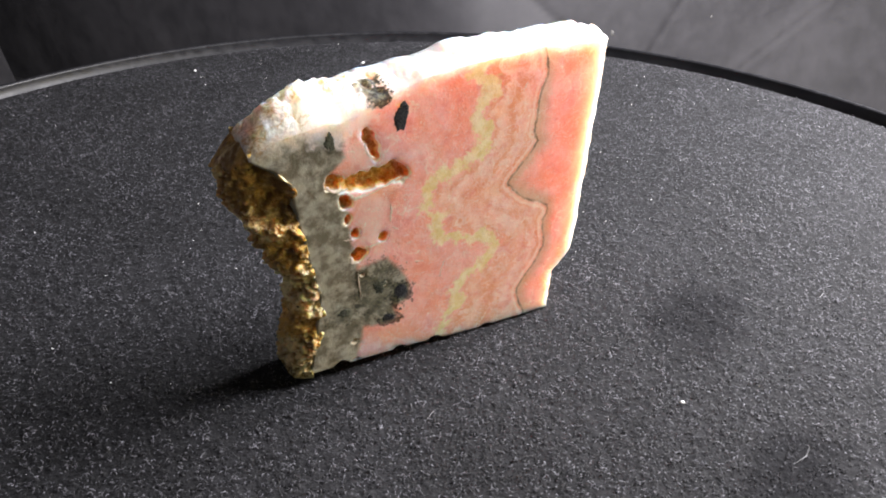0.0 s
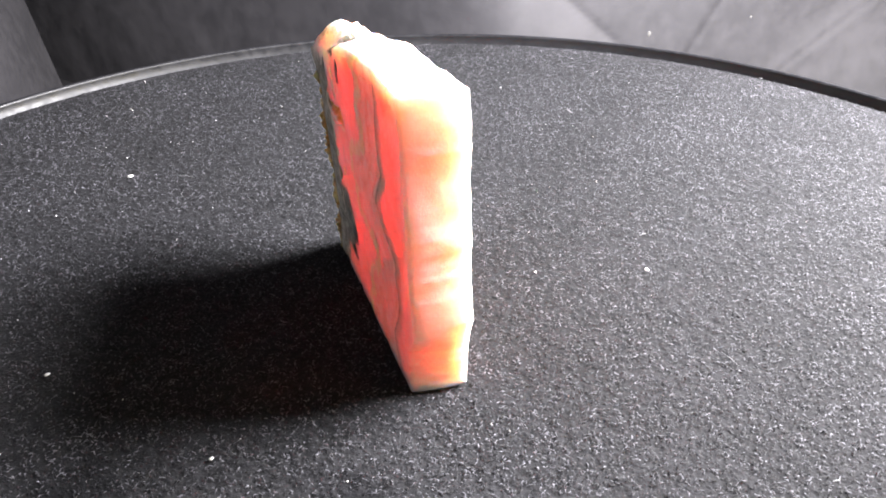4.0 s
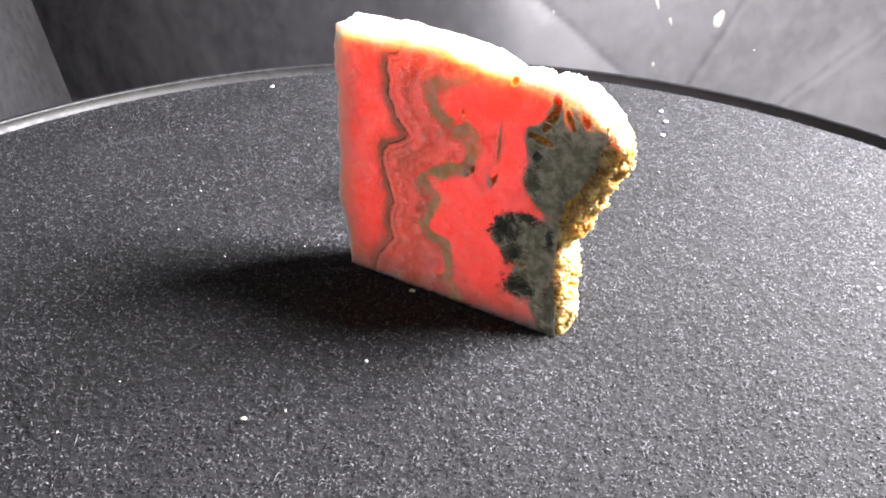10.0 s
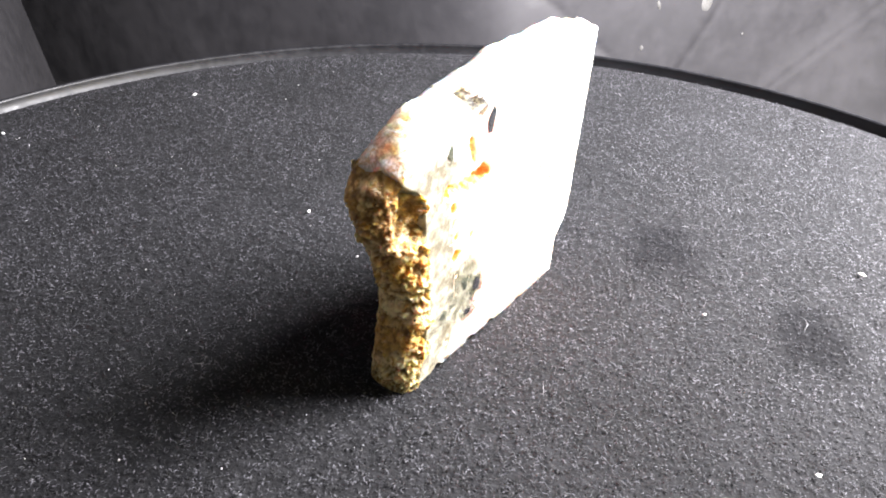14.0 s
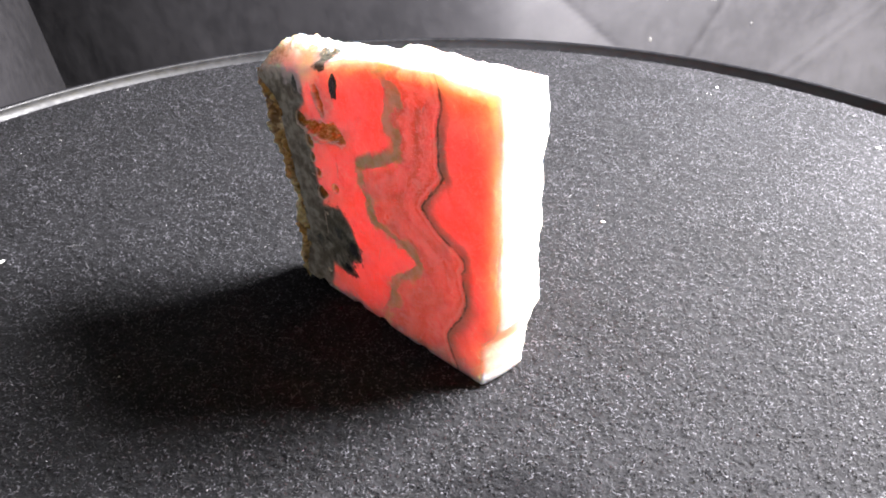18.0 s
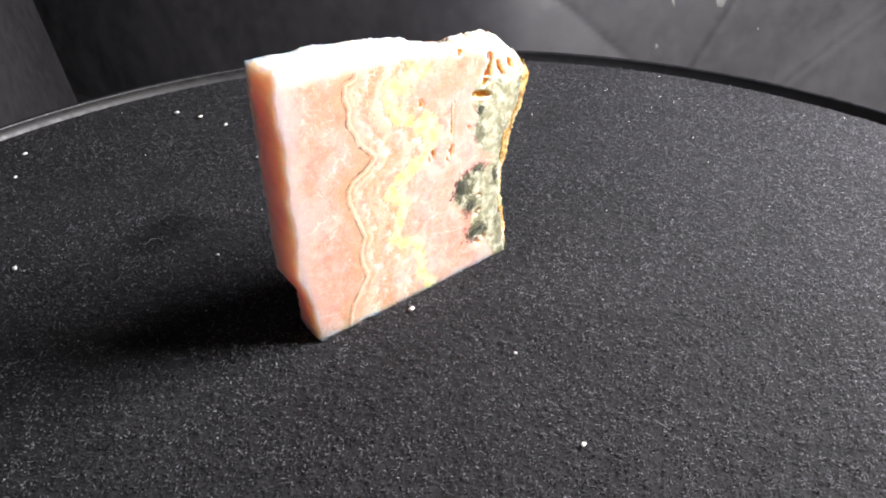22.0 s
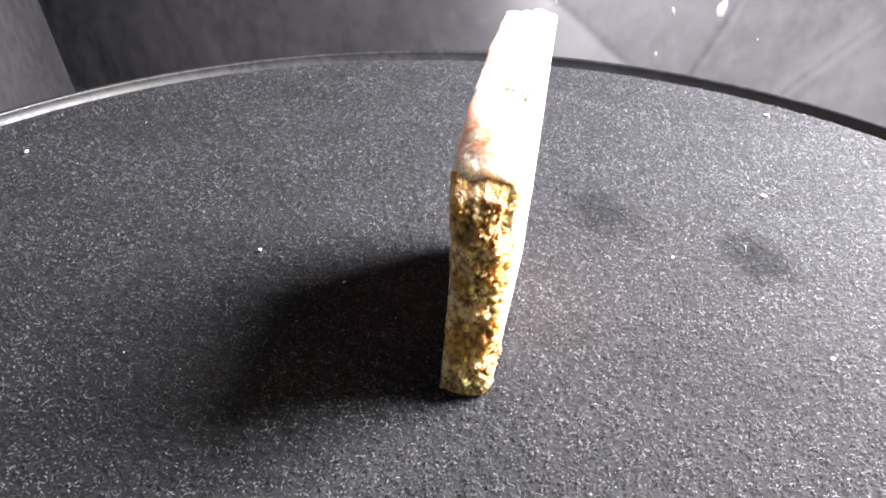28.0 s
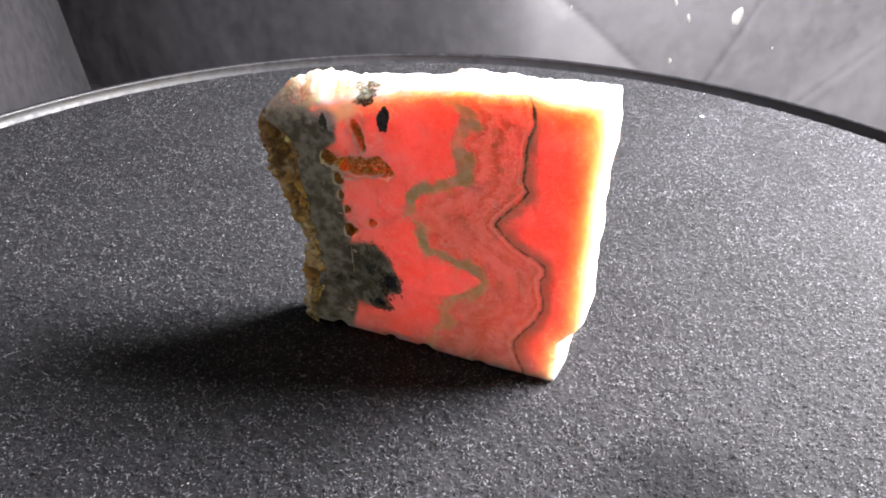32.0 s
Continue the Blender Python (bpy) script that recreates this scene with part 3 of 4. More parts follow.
tagged(lint, kind="stuff")

# ---- stone slab ----
LEFT = ([(-13.2, 1.0), (-12.6, 4.5), (-11.8, 9.4), (-12.3, 12.7), (-12.9, 16.4), (-13.2, 19.0), (-13.4, 21.4), (-14.6, 22.8), (-15.6, 23.4), (-16.4, 24.1)],
        [(-14.2, -0.1), (-13.6, 4.0), (-12.9, 8.0), (-12.9, 13.3), (-13.4, 16.0), (-15.6, 20.0), (-16.3, 23.2), (-16.4, 23.8)])
RIGHT = ([(13.1, 0.0), (13.2, 2.6), (13.1, 4.8), (15.1, 7.5), (15.2, 13.6), (15.1, 20.2), (15.1, 26.1), (15.1, 29.3)],
         [(13.8, -0.2), (14.1, 2.5), (14.4, 4.8), (15.3, 8.5), (15.4, 13.5), (15.4, 20.2), (15.3, 29.2)])
TOP = ([(-16.4, 24.1), (-15.8, 24.7), (-14.3, 25.3), (-12.4, 25.7), (-11.0, 25.9), (-9.2, 25.8), (-7.3, 26.7), (-5.0, 27.4), (-2.4, 28.5), (-0.4, 28.6), (2.4, 29.1), (8.6, 29.4), (14.0, 29.4), (15.1, 29.3)],
       [(-16.4, 23.8), (-15.4, 24.6), (-13.0, 25.7), (-10.7, 26.6), (-8.6, 27.2), (-5.7, 27.8), (-3.0, 28.0), (-1.2, 28.1), (1.7, 29.0), (8.6, 29.0), (15.3, 29.2)])
BOTTOM = ([(-13.2, 1.0), (-7.8, 0.9), (-2.3, 0.7), (3.3, 0.2), (13.1, 0.0)], [(-14.2, -0.1), (-5.0, -0.2), (13.8, -0.2)])
# the lines of the bands on each sawn face, from top to foot, in millimetres
VEIN = ([(8.6, 29.5), (9.1, 28.3), (9.3, 27.0), (8.8, 25.5), (8.7, 23.5), (8.7, 21.6), (9.2, 20.7), (8.2, 19.4), (6.8, 17.7), (6.4, 17.0), (7.2, 16.0), (8.3, 15.0), (10.0, 14.2),
         (11.2, 13.5), (11.3, 12.5), (10.9, 11.9), (11.1, 10.6), (11.4, 9.7), (11.4, 8.5), (10.7, 6.8), (9.7, 5.4), (8.9, 4.0), (9.0, 2.9), (9.7, 1.3), (10.1, 0.4)],
        [(6.1, 29.5), (6.6, 28.6), (7.3, 27.4), (8.4, 27.1), (8.7, 25.6), (8.3, 24.4), (8.5, 22.9), (7.7, 21.7), (7.3, 20.5), (6.4, 19.6), (5.6, 18.8), (6.8, 17.9), (8.3, 17.2),
         (9.1, 16.2), (9.1, 14.8), (8.6, 13.4), (8.0, 11.7), (7.5, 10.3), (8.1, 8.8), (8.1, 7.3), (7.5, 5.5), (8.6, 3.9), (9.6, 2.6), (10.0, 1.4), (10.2, 0.2)])
GOLD = ([(4.2, 29.7), (3.1, 29.0), (2.2, 28.0), (3.9, 26.9), (4.4, 26.2), (3.0, 25.0), (2.5, 24.2), (3.6, 22.9), (3.7, 21.5), (2.6, 20.5), (0.1, 19.5), (-1.6, 18.4), (-1.9, 16.4),
         (-0.6, 14.8), (-0.3, 12.9), (1.8, 12.3), (4.5, 11.6), (5.9, 10.5), (4.9, 8.9), (2.7, 7.7), (1.5, 6.0), (2.2, 4.5), (0.8, 3.4), (0.3, 2.0), (0.0, 0.8)],
        [(1.7, 29.2), (-0.1, 28.7), (-1.3, 27.7), (-1.4, 26.5), (0.4, 25.6), (2.8, 25.1), (3.1, 24.2), (2.1, 22.1), (0.3, 21.0), (-2.1, 20.9), (-2.6, 19.0), (-1.0, 16.9),
         (1.4, 15.4), (3.3, 15.2), (3.6, 14.2), (2.0, 12.6), (1.7, 11.6), (3.0, 9.7), (3.3, 8.2), (2.0, 7.2), (0.0, 7.0), (0.3, 5.5), (-0.1, 3.2), (-1.4, 0.6)])
GREY = ([(-10.9, 27.8), (-9.0, 25.4), (-9.1, 22.9), (-10.3, 21.4), (-9.2, 19.1), (-8.9, 16.8), (-8.6, 14.3), (-8.3, 11.8), (-5.6, 12.2), (-4.2, 10.5), (-3.3, 8.4), (-3.5, 6.9),
         (-4.9, 6.5), (-4.7, 4.8), (-6.0, 4.6), (-7.9, 4.9), (-8.2, 3.1), (-9.0, 0.9)],
        [(-10.9, 26.3), (-10.0, 24.0), (-8.5, 23.0), (-8.1, 21.6), (-9.0, 19.5), (-8.5, 17.6), (-9.2, 16.0), (-10.3, 14.7), (-12.2, 14.0), (-10.4, 12.9), (-8.6, 13.2), (-6.7, 12.7),
         (-5.9, 11.2), (-5.4, 9.6), (-7.0, 8.5), (-8.7, 7.6), (-8.2, 6.0), (-7.6, 4.8), (-8.6, 3.8), (-10.3, 3.6), (-11.1, 2.1), (-11.8, 0.8)])
# cavities on the near face (side 0) and the far face (side 1): u, w, half sizes, turn in degrees, depth
PITS = [(0, -10.0, 20.8, 0.75, 0.7, 0, 1.0), (0, -7.0, 20.4, 2.4, 0.85, 4, 1.1), (0, -5.0, 20.6, 1.5, 0.9, -14, 1.0), (0, -4.6, 20.9, 0.5, 0.95, 30, 0.7), (0, -7.0, 24.2, 0.5, 0.9, 20, 0.8), (0, -6.6, 23.2, 0.4, 1.1, 14, 0.8),
        (0, -9.1, 18.8, 0.55, 0.6, 0, 0.9), (0, -9.0, 17.1, 0.3, 0.5, 0, 0.7), (0, -8.4, 15.5, 0.4, 0.45, 0, 0.8), (0, -8.2, 13.2, 0.7, 0.65, 0, 1.2), (0, -5.8, 14.5, 0.5, 0.45, 30, 0.8),
        (0, -4.7, 0.7, 0.7, 0.5, 0, 0.6), (0, -8.9, 0.9, 0.5, 0.4, 0, 0.5),
        (1, -11.0, 25.8, 0.45, 1.2, 0, 0.8), (1, -10.5, 24.0, 1.3, 0.55, -63, 0.8), (1, -12.5, 24.4, 1.0, 0.36, 57, 0.7), (1, -14.0, 25.1, 0.45, 1.05, -13, 0.8), (1, -9.8, 21.9, 1.4, 0.42, 11, 0.8), (1, -12.2, 26.8, 0.9, 0.34, 4, 0.7),
        (1, -9.6, 7.7, 0.3, 0.3, 0, 0.5), (1, -0.9, 22.8, 0.3, 0.35, 0, 0.4), (1, -2.3, 16.7, 0.35, 0.8, 30, 0.6), (1, -4.9, 16.2, 0.35, 0.9, 25, 0.6), (1, -5.3, 20.2, 0.2, 2.2, 3, 0.3), (1, -6.5, 27.3, 0.4, 0.7, 10, 0.5)]
THICK = 5.1
dice = random.Random(5)
for n in range(14):
    side_no = n % 2
    PITS.append((side_no, -8.8 + dice.gauss(0, 1.4), 3 + 22 * dice.random(), 0.16 + 0.22 * dice.random(), 0.14 + 0.22 * dice.random(), dice.uniform(-40, 40), 0.35))


def along(line, k):
    """The point at the share k of a polyline's length."""
    pts = [Vector(p) for p in line]
    runs = [(b - a).length for a, b in zip(pts, pts[1:])]
    left = k * sum(runs)
    for a, b, r in zip(pts, pts[1:], runs):
        if left <= r:
            return a.lerp(b, left / r)
        left -= r
    return pts[-1]


def face_v(side, u, w):
    """How deep the sawn face lies at (u, w): the two faces are not quite parallel."""
    return 5.32 - 0.016 * u if side else 0.1 - 0.03 * u - 0.008 * (w - 10)


def slab_point(side, s, q):
    """Coons patch of one sawn face: s from the crust to the pink end, q from foot to top."""
    lft, rgt, top = LEFT[side], RIGHT[side], TOP[side]
    bot = BOTTOM[side]
    a, b, c, d = along(lft, q), along(rgt, q), along(bot, s), along(top, s)
    corners = (Vector(bot[0]) * (1 - s) + Vector(bot[-1]) * s) * (1 - q) + (Vector(top[0]) * (1 - s) + Vector(top[-1]) * s) * q
    p = a * (1 - s) + b * s + c * (1 - q) + d * q - corners
    worn = s ** 16 * (0.42 * noise.noise(Vector((q * 5, side * 5, 1))) + 0.20 * noise.noise(Vector((q * 15, side * 5, 2))) + 0.10 * noise.noise(Vector((q * 44, side * 5, 6))))
    chip = (1 - q) ** 28 * (1.0 - 0.6 * side) * max(0.0, noise.noise(Vector((s * 13.3, side * 3, 4))) - 0.08) + q ** 30 * 0.26 * noise.noise(Vector((s * 12, side * 3, 7)))
    return Vector((p.x + worn, p.y + chip))


NS, NQ, NV = 196, 184, 14


def signed_gap(line, us, ws, outward):
    """The distance from points to a line that runs from top to foot, positive on the outward side (+1: larger u)."""
    far = 40.0 * outward
    run = [(line[0][0], 40.0), *line, (line[-1][0], -10.0)]
    gap = np.full(len(us), 1e9)
    inside = np.zeros(len(us), bool)
    for (ax, az), (bx, bz) in zip(run, run[1:]):
        dx, dz = bx - ax, bz - az
        k = np.clip(((us - ax) * dx + (ws - az) * dz) / (dx * dx + dz * dz), 0, 1)
        gap = np.minimum(gap, np.hypot(us - ax - k * dx, ws - az - k * dz))
    ring = [(far, 40.0), *run, (far, -10.0)]
    for (ax, az), (bx, bz) in zip(ring, ring[1:] + ring[:1]):
        if az != bz:
            inside ^= ((az > ws) != (bz > ws)) & (us < (bx - ax) * (ws - az) / (bz - az) + ax)
    return np.where(inside, gap, -gap)


def band_fields(verts, shares):
    """How far each vertex lies from the dark vein, the golden band and the grey margin; the lines shift from face to face."""
    us, ws = np.array([v[0] for v in verts]), np.array([v[2] for v in verts])
    f = np.array(shares)
    return {name: signed_gap(lines[0], us, ws, way) * (1 - f) + signed_gap(lines[1], us, ws, way) * f
            for name, lines, way in (("vein", VEIN, 1), ("gold", GOLD, 1), ("grey", GREY, -1))}



def slab_mesh():
    verts, pits, crystal_glare, shares, faces = [], [], [], [], []
    index = {}

    def put(co, pit, glare_k, share):
        verts.append(co)
        pits.append(pit)
        crystal_glare.append(glare_k)
        shares.append(share)
        return len(verts) - 1

    for side in (0, 1):
        for i in range(NS + 1):
            for j in range(NQ + 1):
                p = slab_point(side, i / NS, j / NQ)
                deep = 0.0
                for sd, cu, cw, ru, rw, turn, depth in PITS:
                    if sd == side:
                        a = radians(turn)
                        x, z = p.x - cu, p.y - cw
                        e = math.hypot((x * math.cos(a) + z * math.sin(a)) / ru, (z * math.cos(a) - x * math.sin(a)) / rw)
                        e += 0.35 * noise.noise(Vector((p.x * 1.6, p.y * 1.6, side)))
                        k = max(0.0, min(1.0, (1.15 - e) / 0.35))
                        deep = max(deep, depth * k * k * (3 - 2 * k))
                border = min(i, NS - i, j, NQ - j)
                tip = min(0.8, max(0.0, p.y - float(np.interp(p.x, (-17, -14, -10.5, -9), (22.9, 23.2, 24.9, 27.5)))))
                if border == 0:
                    deep = 0.0
                rough = 0.03 * noise.noise(Vector((p.x, p.y, 5 * side))) + deep * (1 + 0.5 * noise.noise(Vector((p.x * 3, p.y * 3, 2))))
                index[side, i, j] = put((p.x, face_v(side, p.x, p.y) + (-rough if side else rough), p.y), deep, max(0.6 * max(0.0, 1 - (NQ - j) / 7), tip * side), side)
    loop = [(i, 0) for i in range(NS)] + [(NS, j) for j in range(NQ)] + [(i, NQ) for i in range(NS, 0, -1)] + [(0, j) for j in range(NQ, 0, -1)]
    rings = [[index[(0, *k)] for k in loop]]
    for v in range(1, NV):
        f = v / NV
        ring = []
        for i, j in loop:
            p = slab_point(0, i / NS, j / NQ).lerp(slab_point(1, i / NS, j / NQ), f)
            dome = math.sin(math.pi * f)
            seed = Vector((p.x * 0.55, f * 2.6, p.y * 0.55))
            big, small = noise.noise(seed), noise.noise(seed * 3.5)
            out = Vector((0, 0))
            if j == NQ:
                rag = float(np.interp(p.x, (-17.6, -16, -13.5, -11, -9, -7, -5.5), (0.2, 1.2, 1.85, 1.75, 1.35, 0.45, 0.0)))
                facet = noise.voronoi(seed * 1.5 + Vector((3, 1, 2)))[0]
                out.y = dome ** 0.55 * (0.25 + 0.45 * big + 0.36 * small) + dome ** 0.8 * rag * (0.85 + 0.25 * noise.noise(seed * 1.6) + 0.3 * (facet[1] - facet[0]))
            elif i == NS:
                out.x = dome ** 0.6 * (0.30 + 0.14 * noise.noise(seed * 0.6) + 0.05 * small)
            # painted glare: full on the top, faint on the pink end
            ring.append(put((p.x + out.x, face_v(0, p.x, p.y) * (1 - f) + face_v(1, p.x, p.y) * f, p.y + out.y), 0.0, 1.0 if j == NQ else (0.12 if i == NS else 0.0), f))
        rings.append(ring)
    rings.append([index[(1, *k)] for k in loop])
    for a, b in zip(rings, rings[1:]):
        for k in range(len(loop)):
            m = (k + 1) % len(loop)
            faces.append((a[k], b[k], b[m], a[m]))
    for i in range(NS):
        for j in range(NQ):
            faces.append((index[0, i, j], index[0, i + 1, j], index[0, i + 1, j + 1], index[0, i, j + 1]))
            faces.append((index[1, i, j], index[1, i, j + 1], index[1, i + 1, j + 1], index[1, i + 1, j]))
    me = mesh_of("slab", [Vector(v) * MM for v in verts], faces, STONE, True)
    for name, values in (("pit", pits), ("crystal_glare", crystal_glare), ("share", shares), *band_fields(verts, shares).items()):
        me.attributes.new(name, "FLOAT", "POINT").data.foreach_set("value", np.array(values, np.float32))
    return me


slab = tagged(new("stone_slab"), "sawn slab of banded pink stone with a brown drusy edge", "mineral slab")
part("slab_body", slab_mesh(), slab, "polished pink stone with zigzag bands")


OUTER = [(-15.1, 0.2), (-15.0, 3.0), (-14.4, 6.0), (-13.9, 10.5), (-14.6, 12.0), (-15.4, 13.2), (-16.3, 16.0), (-17.6, 19.0), (-18.4, 22.0), (-18.2, 24.2)]


def at_height(line, w):
    return float(np.interp(w, [p[1] for p in line], [p[0] for p in line]))


def crust_mesh():
    """Rough druse over the unsawn end: it bulges between the faces, with a deep pocket open to the near face."""
    nq, nk = 210, 96
    verts, faces, lumps = [], [], []
    for j in range(nq + 1):
        level = 0.35 + 23.95 * j / nq
        a, b, mid = at_height(LEFT[0], level), at_height(LEFT[1], level), at_height(OUTER, level)
        w = level
        pocket = min(1.0, max(0.0, (w - 17.5) / 1.5)) * min(1.0, max(0.0, (24.0 - w) / 0.9))
        calm = min(1.0, max(0.15, (23.6 - level) / 1.2))
        near = (0.15 + 0.5 * math.exp(-((level - 6.5) / 2.2) ** 2) + 0.45 * noise.noise(Vector((level * 0.6, 3, 0)))) * calm
        far = (0.25 + 0.35 * noise.noise(Vector((level * 0.7, 8, 0)))) * calm
        for i in range(nk + 1):
            k = -near + (THICK + near + far) * (0.5 - 0.5 * math.cos(math.pi * i / nk))
            f = min(1.0, max(0.0, k / THICK))
            w = level + (j / nq) ** 6 * (0.5 * noise.noise(Vector((k * 0.7, 2, 0))) + 0.2 * noise.noise(Vector((k * 2.1, 5, 0))))
            u = float(np.interp(f, (0, 0.05, 0.14, 0.3, 0.55, 0.8, 0.93, 1), (a, a * 0.6 + mid * 0.4, a * 0.22 + mid * 0.78, a * 0.06 + mid * 0.94, mid, b * 0.2 + mid * 0.8, b * 0.5 + mid * 0.5, b)))
            cap = max(0.0, (level - 22.8) / 1.5) ** 2
            u += max(0.0, -16.1 - u) * min(1.0, cap)
            w += 0.35 * min(1.0, cap)
            v = f * THICK + pocket * (1 - f) * 1.1 * math.exp(-((u + 15.0) / 1.3) ** 2)
            if k < 0:
                u = a - k
            elif k > THICK:
                u = b + k - THICK
            spot = Vector((u * 1.1, v * 1.1, w * 1.1))
            cell = noise.voronoi(spot * 1.1)[0]
            fine = noise.voronoi(spot * 2.7 + Vector((0.4, 0.1, 0)))[0]
            lump = 0.5 - 0.65 * cell[0] + 0.7 * noise.noise(spot * 0.5) - 0.45 * fine[0] + noise.noise(spot * 3) * 0.2 + noise.noise(spot * 8) * 0.08
            # height that drives the painted crevice shade, lowered further inside the pocket
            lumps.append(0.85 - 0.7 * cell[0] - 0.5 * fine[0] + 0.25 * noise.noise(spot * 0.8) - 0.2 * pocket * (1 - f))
            edge = min(1.0, i / 7, (nk - i) / 7, j / 6, (nq - j) / 14)
            grow = (0.05 + max(-0.6, lump * 1.05)) * edge * calm - 0.12 * (1 - edge)
            lip = 0.24 * edge * (1 - pocket) * max(0.0, 1 - f / 0.3)
            if k < 0:
                v = -grow * 0.8 - lip * 0.5
            elif k > THICK:
                v = THICK + grow * 0.25
            else:
                u -= grow * (0.3 + 0.7 * min(1.0, f * 4, (1 - f) * 4))
                v -= lip + grow * 1.0 * max(0.0, 1 - f / 0.35)
            low, high = face_v(0, u, w), face_v(1, u, w)
            verts.append((u * MM, (low + v * (high - low) / THICK) * MM, w * MM))
    for j in range(nq):
        for i in range(nk):
            a = j * (nk + 1) + i
            faces.append((a, a + nk + 1, a + nk + 2, a + 1))
    me = mesh_of("crust", verts, faces, CRUST, True)
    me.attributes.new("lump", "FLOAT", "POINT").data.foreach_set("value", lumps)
    return me


def blob(name, side, cu, cw, ru, rw, turn, mat, seed, proud=0.035, ragged=0.5):
    """A ragged flat inclusion that stands slightly proud of a sawn face."""
    rings, steps = 7, 72
    verts, faces = [(cu, -proud, cw)], []
    ca, sa = math.cos(radians(turn)), math.sin(radians(turn))
    for r in range(1, rings + 1):
        k = r / rings
        for i in range(steps):
            a = 2 * math.pi * i / steps
            edge = 1 + ragged * noise.noise(Vector((math.cos(a) * 1.6, math.sin(a) * 1.6, seed))) + ragged * noise.noise(Vector((math.cos(a) * 4, math.sin(a) * 4, seed + 9)))
            x, z = ru * k * edge * math.cos(a), rw * k * edge * math.sin(a)
            h = -proud * (1 - k ** 4) * (1 + 0.5 * noise.noise(Vector((x * 3, z * 3, seed)))) + 0.08 * k ** 8
            verts.append((cu + x * ca - z * sa, h, cw + x * sa + z * ca))
    for i in range(steps):
        faces.append((0, 1 + i, 1 + (i + 1) % steps))
    for r in range(rings - 1):
        for i in range(steps):
            a, b = 1 + r * steps + i, 1 + r * steps + (i + 1) % steps
            faces.append((a, a + steps, b + steps, b))
    verts = [(u, face_v(side, u, w) + (-v if side else v), w) for u, v, w in verts]
    if side:
        faces = [f[::-1] for f in faces]
    return mesh_of(name, [Vector(p) * MM for p in verts], faces, mat, True)


def veinlet(side, line, wide, seed):
    """A thin raised seam of pale calcite along a line of (u, w) points."""
    n = 24
    verts, faces = [], []
    for i in range(n + 1):
        k = i / n
        p, q = along(line, k), along(line, min(1, k + 0.02)) - along(line, max(0, k - 0.02))
        d = Vector((-q.y, q.x)).normalized()
        p = p + d * 0.12 * noise.noise(Vector((k * 7, seed, 0)))
        h = wide * (0.35 + 0.65 * math.sin(math.pi * k)) * (1 + 0.7 * noise.noise(Vector((k * 9, seed, 5))))
        for m, v in ((-1, 0.03), (0, -0.05), (1, 0.03)):
            e = p + d * h * m
            verts.append((e.x, face_v(side, e.x, e.y) + (-v if side else v), e.y))
    for i in range(n):
        for m in (0, 1):
            a = i * 3 + m
            f = (a, a + 1, a + 4, a + 3)
            faces.append(f if side else f[::-1])
    return mesh_of("veinlet", [Vector(p) * MM for p in verts], faces, CALCITE, True)


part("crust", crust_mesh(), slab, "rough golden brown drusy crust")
for k, (side_no, cu, cw, ru, rw, turn, mat) in enumerate((
        (0, -4.2, 25.5, 0.72, 1.4, -8, BLACK_MINERAL), (0, -4.2, 7.9, 0.8, 1.1, 10, BLACK_MINERAL), (0, -5.4, 5.2, 0.8, 0.5, -20, BLACK_MINERAL),
        (0, -6.3, 9.2, 0.7, 0.9, 0, GREEN_MINERAL), (0, -9.7, 7.2, 0.7, 0.4, 0, GREEN_MINERAL), (0, -10.2, 24.4, 0.5, 0.7, 0, GREEN_MINERAL),
        (1, -6.7, 11.4, 0.9, 1.0, 0, GREEN_MINERAL), (1, -9.3, 13.2, 0.9, 0.45, 0, GREEN_MINERAL), (1, -8.9, 4.9, 1.3, 0.6, -10, GREEN_MINERAL),
        (1, -8.1, 8.6, 0.6, 0.8, 20, GREEN_MINERAL), (1, -9.6, 20.2, 0.6, 0.7, 15, GREEN_MINERAL), (1, -12.1, 11.4, 0.4, 0.6, 0, GREEN_MINERAL))):
    dark = mat == BLACK_MINERAL
    part("black_inclusion" if dark else "dark_inclusion", blob("inclusion", side_no, cu, cw, ru, rw, turn, mat, k * 3.7, ragged=0.22 if dark else 0.5), slab,
         "glossy black mineral inclusion" if dark else "speckled dark green mineral inclusion")
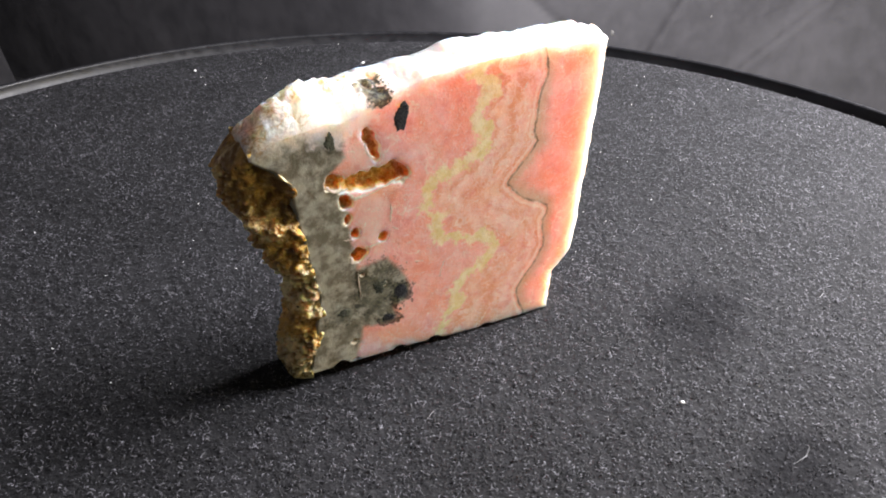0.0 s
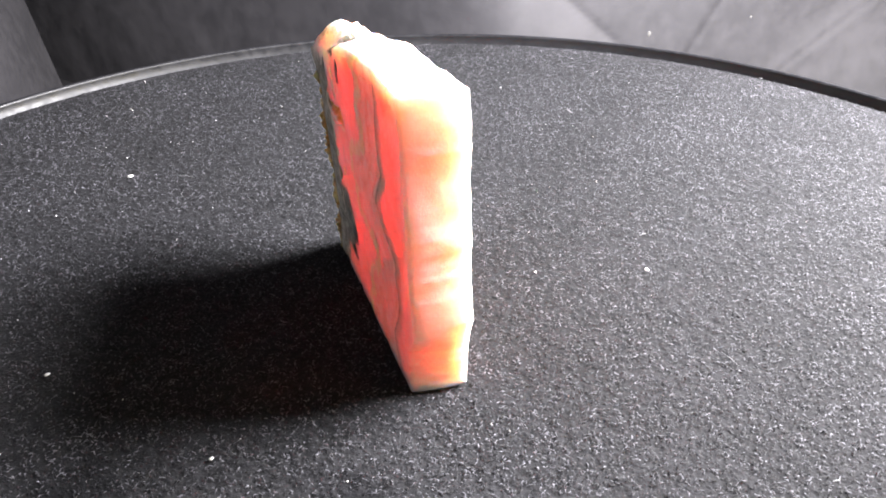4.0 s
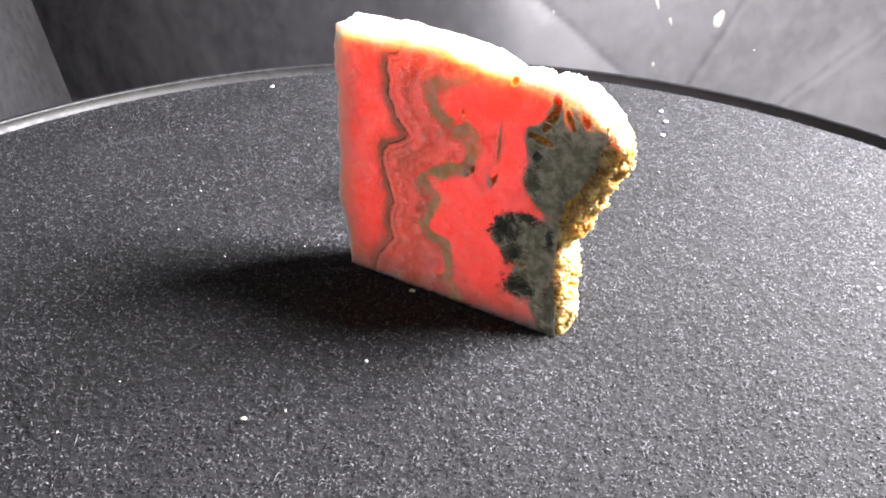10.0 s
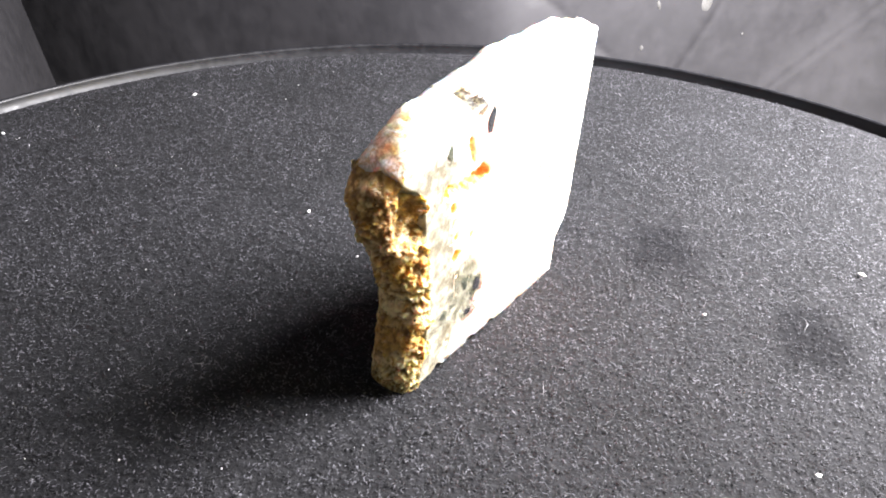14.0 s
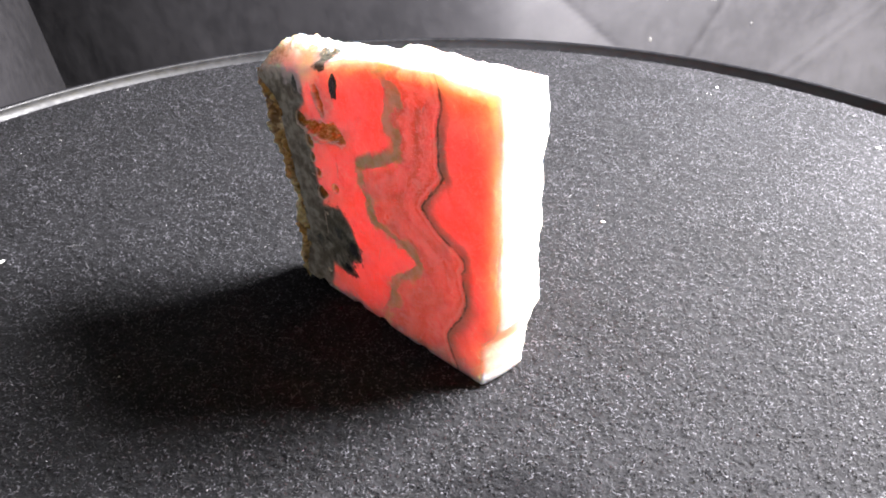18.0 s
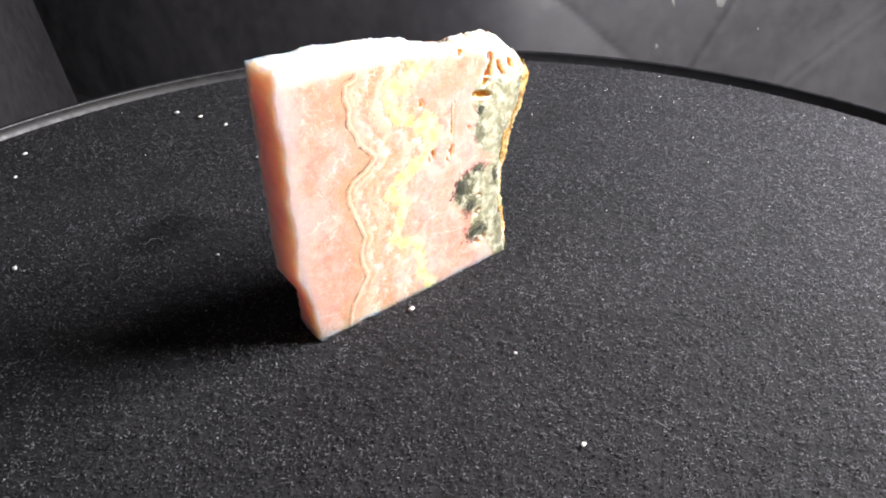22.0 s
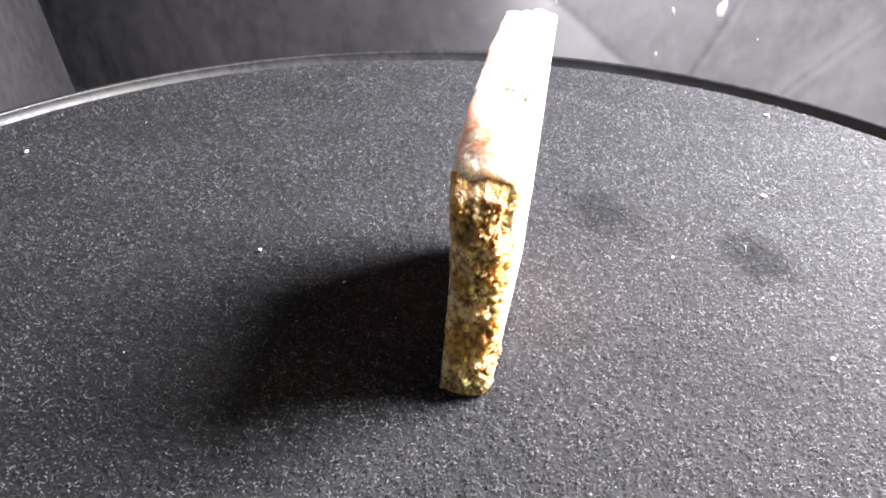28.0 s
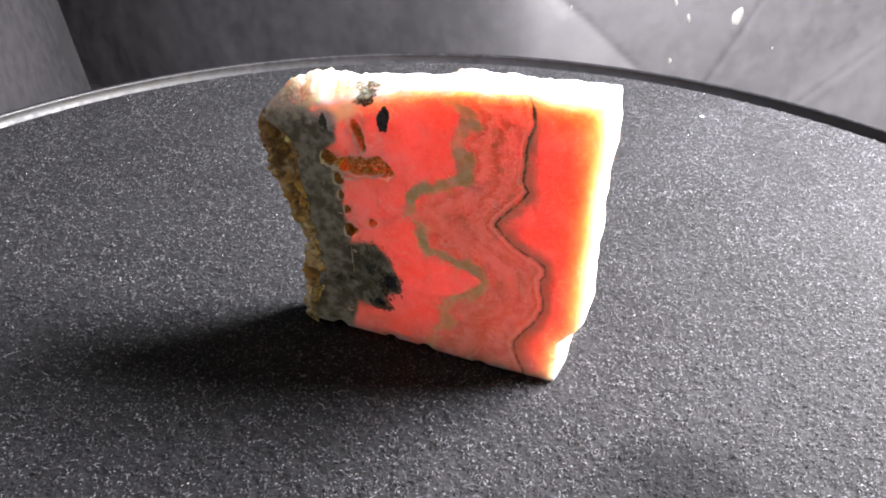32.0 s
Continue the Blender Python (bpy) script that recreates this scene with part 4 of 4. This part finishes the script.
for k, (side_no, wide, line) in enumerate((
        (0, 0.10, [(-8.2, 18.9), (-6.6, 19.2), (-4.2, 20.2)]), (0, 0.26, [(-9.0, 19.6), (-8.2, 18.9), (-7.4, 19.2)]), (0, 0.14, [(-10.7, 20.6), (-10.1, 19.9), (-8.9, 20.0)]),
        (0, 0.13, [(-5.2, 17.7), (-5.1, 16.8), (-5.2, 15.9)]), (0, 0.12, [(-7.6, 13.8), (-6.6, 13.9), (-5.7, 14.1)]), (0, 0.16, [(-8.9, 13.4), (-8.8, 12.6), (-8.2, 12.4)]),
        (0, 0.10, [(-9.5, 15.1), (-8.6, 15.0)]), (0, 0.14, [(-7.4, 23.8), (-7.2, 22.9), (-6.6, 22.3)]), (0, 0.10, [(0.2, 10.2), (0.0, 9.2), (-0.2, 8.4)]), (0, 0.08, [(-2.9, 11.0), (-2.0, 10.8)]),
        (0, 0.09, [(-8.3, 11.6), (-8.2, 9.6), (-8.1, 8.4)]), (0, 0.08, [(-5.0, 15.3), (-4.4, 14.9)]), (0, 0.07, [(7.3, 26.6), (7.0, 25.8)]),
        (1, 0.16, [(-9.9, 24.0), (-11.4, 23.4), (-13.0, 22.3)]), (1, 0.14, [(-9.9, 24.1), (-10.7, 25.6), (-10.6, 26.6)]), (1, 0.13, [(-8.2, 22.9), (-8.2, 21.4), (-9.3, 19.8)]),
        (1, 0.12, [(-6.0, 23.6), (-5.4, 23.0), (-5.2, 19.6)]), (1, 0.24, [(-1.6, 17.5), (-2.3, 16.3)]), (1, 0.26, [(-4.2, 17.0), (-4.9, 15.4)]), (1, 0.14, [(-3.6, 17.4), (-5.6, 18.2)]),
        (1, 0.12, [(-8.3, 3.6), (-8.9, 4.2), (-10.2, 3.8)]), (1, 0.10, [(-3.0, 6.9), (-4.8, 6.4), (-6.3, 6.2)]), (1, 0.08, [(-7.6, 6.0), (-7.9, 4.6)]), (1, 0.10, [(-10.4, 13.9), (-11.6, 13.6)]))):
    part("veinlet", veinlet(side_no, line, wide, k * 1.9), slab, "thin pale calcite seam")

# ---- crumbs on the felt ----
def crumb_mesh(seed, size):
    bm = bmesh.new()
    bmesh.ops.create_icosphere(bm, subdivisions=2, radius=size)
    for v in bm.verts:
        v.co *= 1 + 0.5 * noise.noise(v.co / size * 1.2 + Vector((seed, 0, 0)))
        v.co.x *= 1.45
        v.co.z = v.co.z * 0.6 + size * 0.3
    return bm_mesh("crumb", bm, CRUMB, True)


CRUMBS = [(4.4, -2.0, 0.28), (6.2, 24.0, 0.22), (35.2, -42.7, 0.30), (-49.7, -76.0, 0.42), (-62.0, -68.0, 0.25), (23.6, -79.4, 0.3), (27.4, -70.9, 0.24), (-43.5, -32.3, 0.3),
          (15.0, -28.0, 0.16), (-3.2, -79.4, 0.36), (-5.5, -74.4, 0.32), (-7.0, -67.5, 0.3), (-4.0, -51.0, 0.2), (-2.2, -42.7, 0.2), (1.4, 11.3, 0.14), (27.0, 72.9, 0.3),
          (70.0, -49.7, 0.3), (-4.0, 83.3, 0.25)]
crumbs = []
for k, (x, y, size) in enumerate(CRUMBS):
    ob = tagged(new("crumb", crumb_mesh(k * 2.3, size * MM)), "tiny white crumb lying on the felt", "crumb", "crumbs on the felt")
    crumbs.append((ob, x * MM, y * MM, 37.0 * k))


def glints(name, count, seed, size, mat):
    """Tiny bright flecks of dust caught in the felt: small four-sided grains."""
    rng = np.random.default_rng(seed)
    r = (RADIUS - 0.003) * np.sqrt(rng.random(count))
    phi = rng.random(count) * 2 * np.pi
    s = size * (0.4 + rng.random(count) ** 3 * 1.4)
    c = np.stack([r * np.cos(phi), r * np.sin(phi), 0.00005 + 0 * r], 1)
    corners = np.array([(1, 0, -0.5), (-0.6, 0.8, -0.5), (-0.5, -0.8, -0.5), (0, 0, 0.9)])
    verts = (c[:, None] + corners[None] * s[:, None, None] * (0.7 + 0.6 * rng.random((count, 4, 3)))).reshape(-1, 3)
    faces = [tuple(4 * i + j for j in f) for i in range(count) for f in ((0, 1, 3), (1, 2, 3), (2, 0, 3), (0, 2, 1))]
    return mesh_of(name, verts, faces, mat)


dust = part("dust", glints("dust", 700, 8, 0.000065, CRUMB), turntable, "pale dust flecks")
tagged(dust, kind="stuff")


# ---- movement ----
def motions():
    walk(slab, [(t, pose(x * MM, y * MM, z * MM, rx, ry, rz)) for t, x, y, z, rx, ry, rz in STONE_ROWS])
    walk(turntable, [(t, pose(0, 0, 0, 0, 0, rz)) for t, x, y, z, rx, ry, rz in STONE_ROWS])
    for ob, px, py, turn in crumbs:
        walk(ob, [(t, pose(0, 0, 0, 0, 0, rz) @ pose(px, py, 0, 0, 0, turn)) for t, x, y, z, rx, ry, rz in STONE_ROWS])


motions()
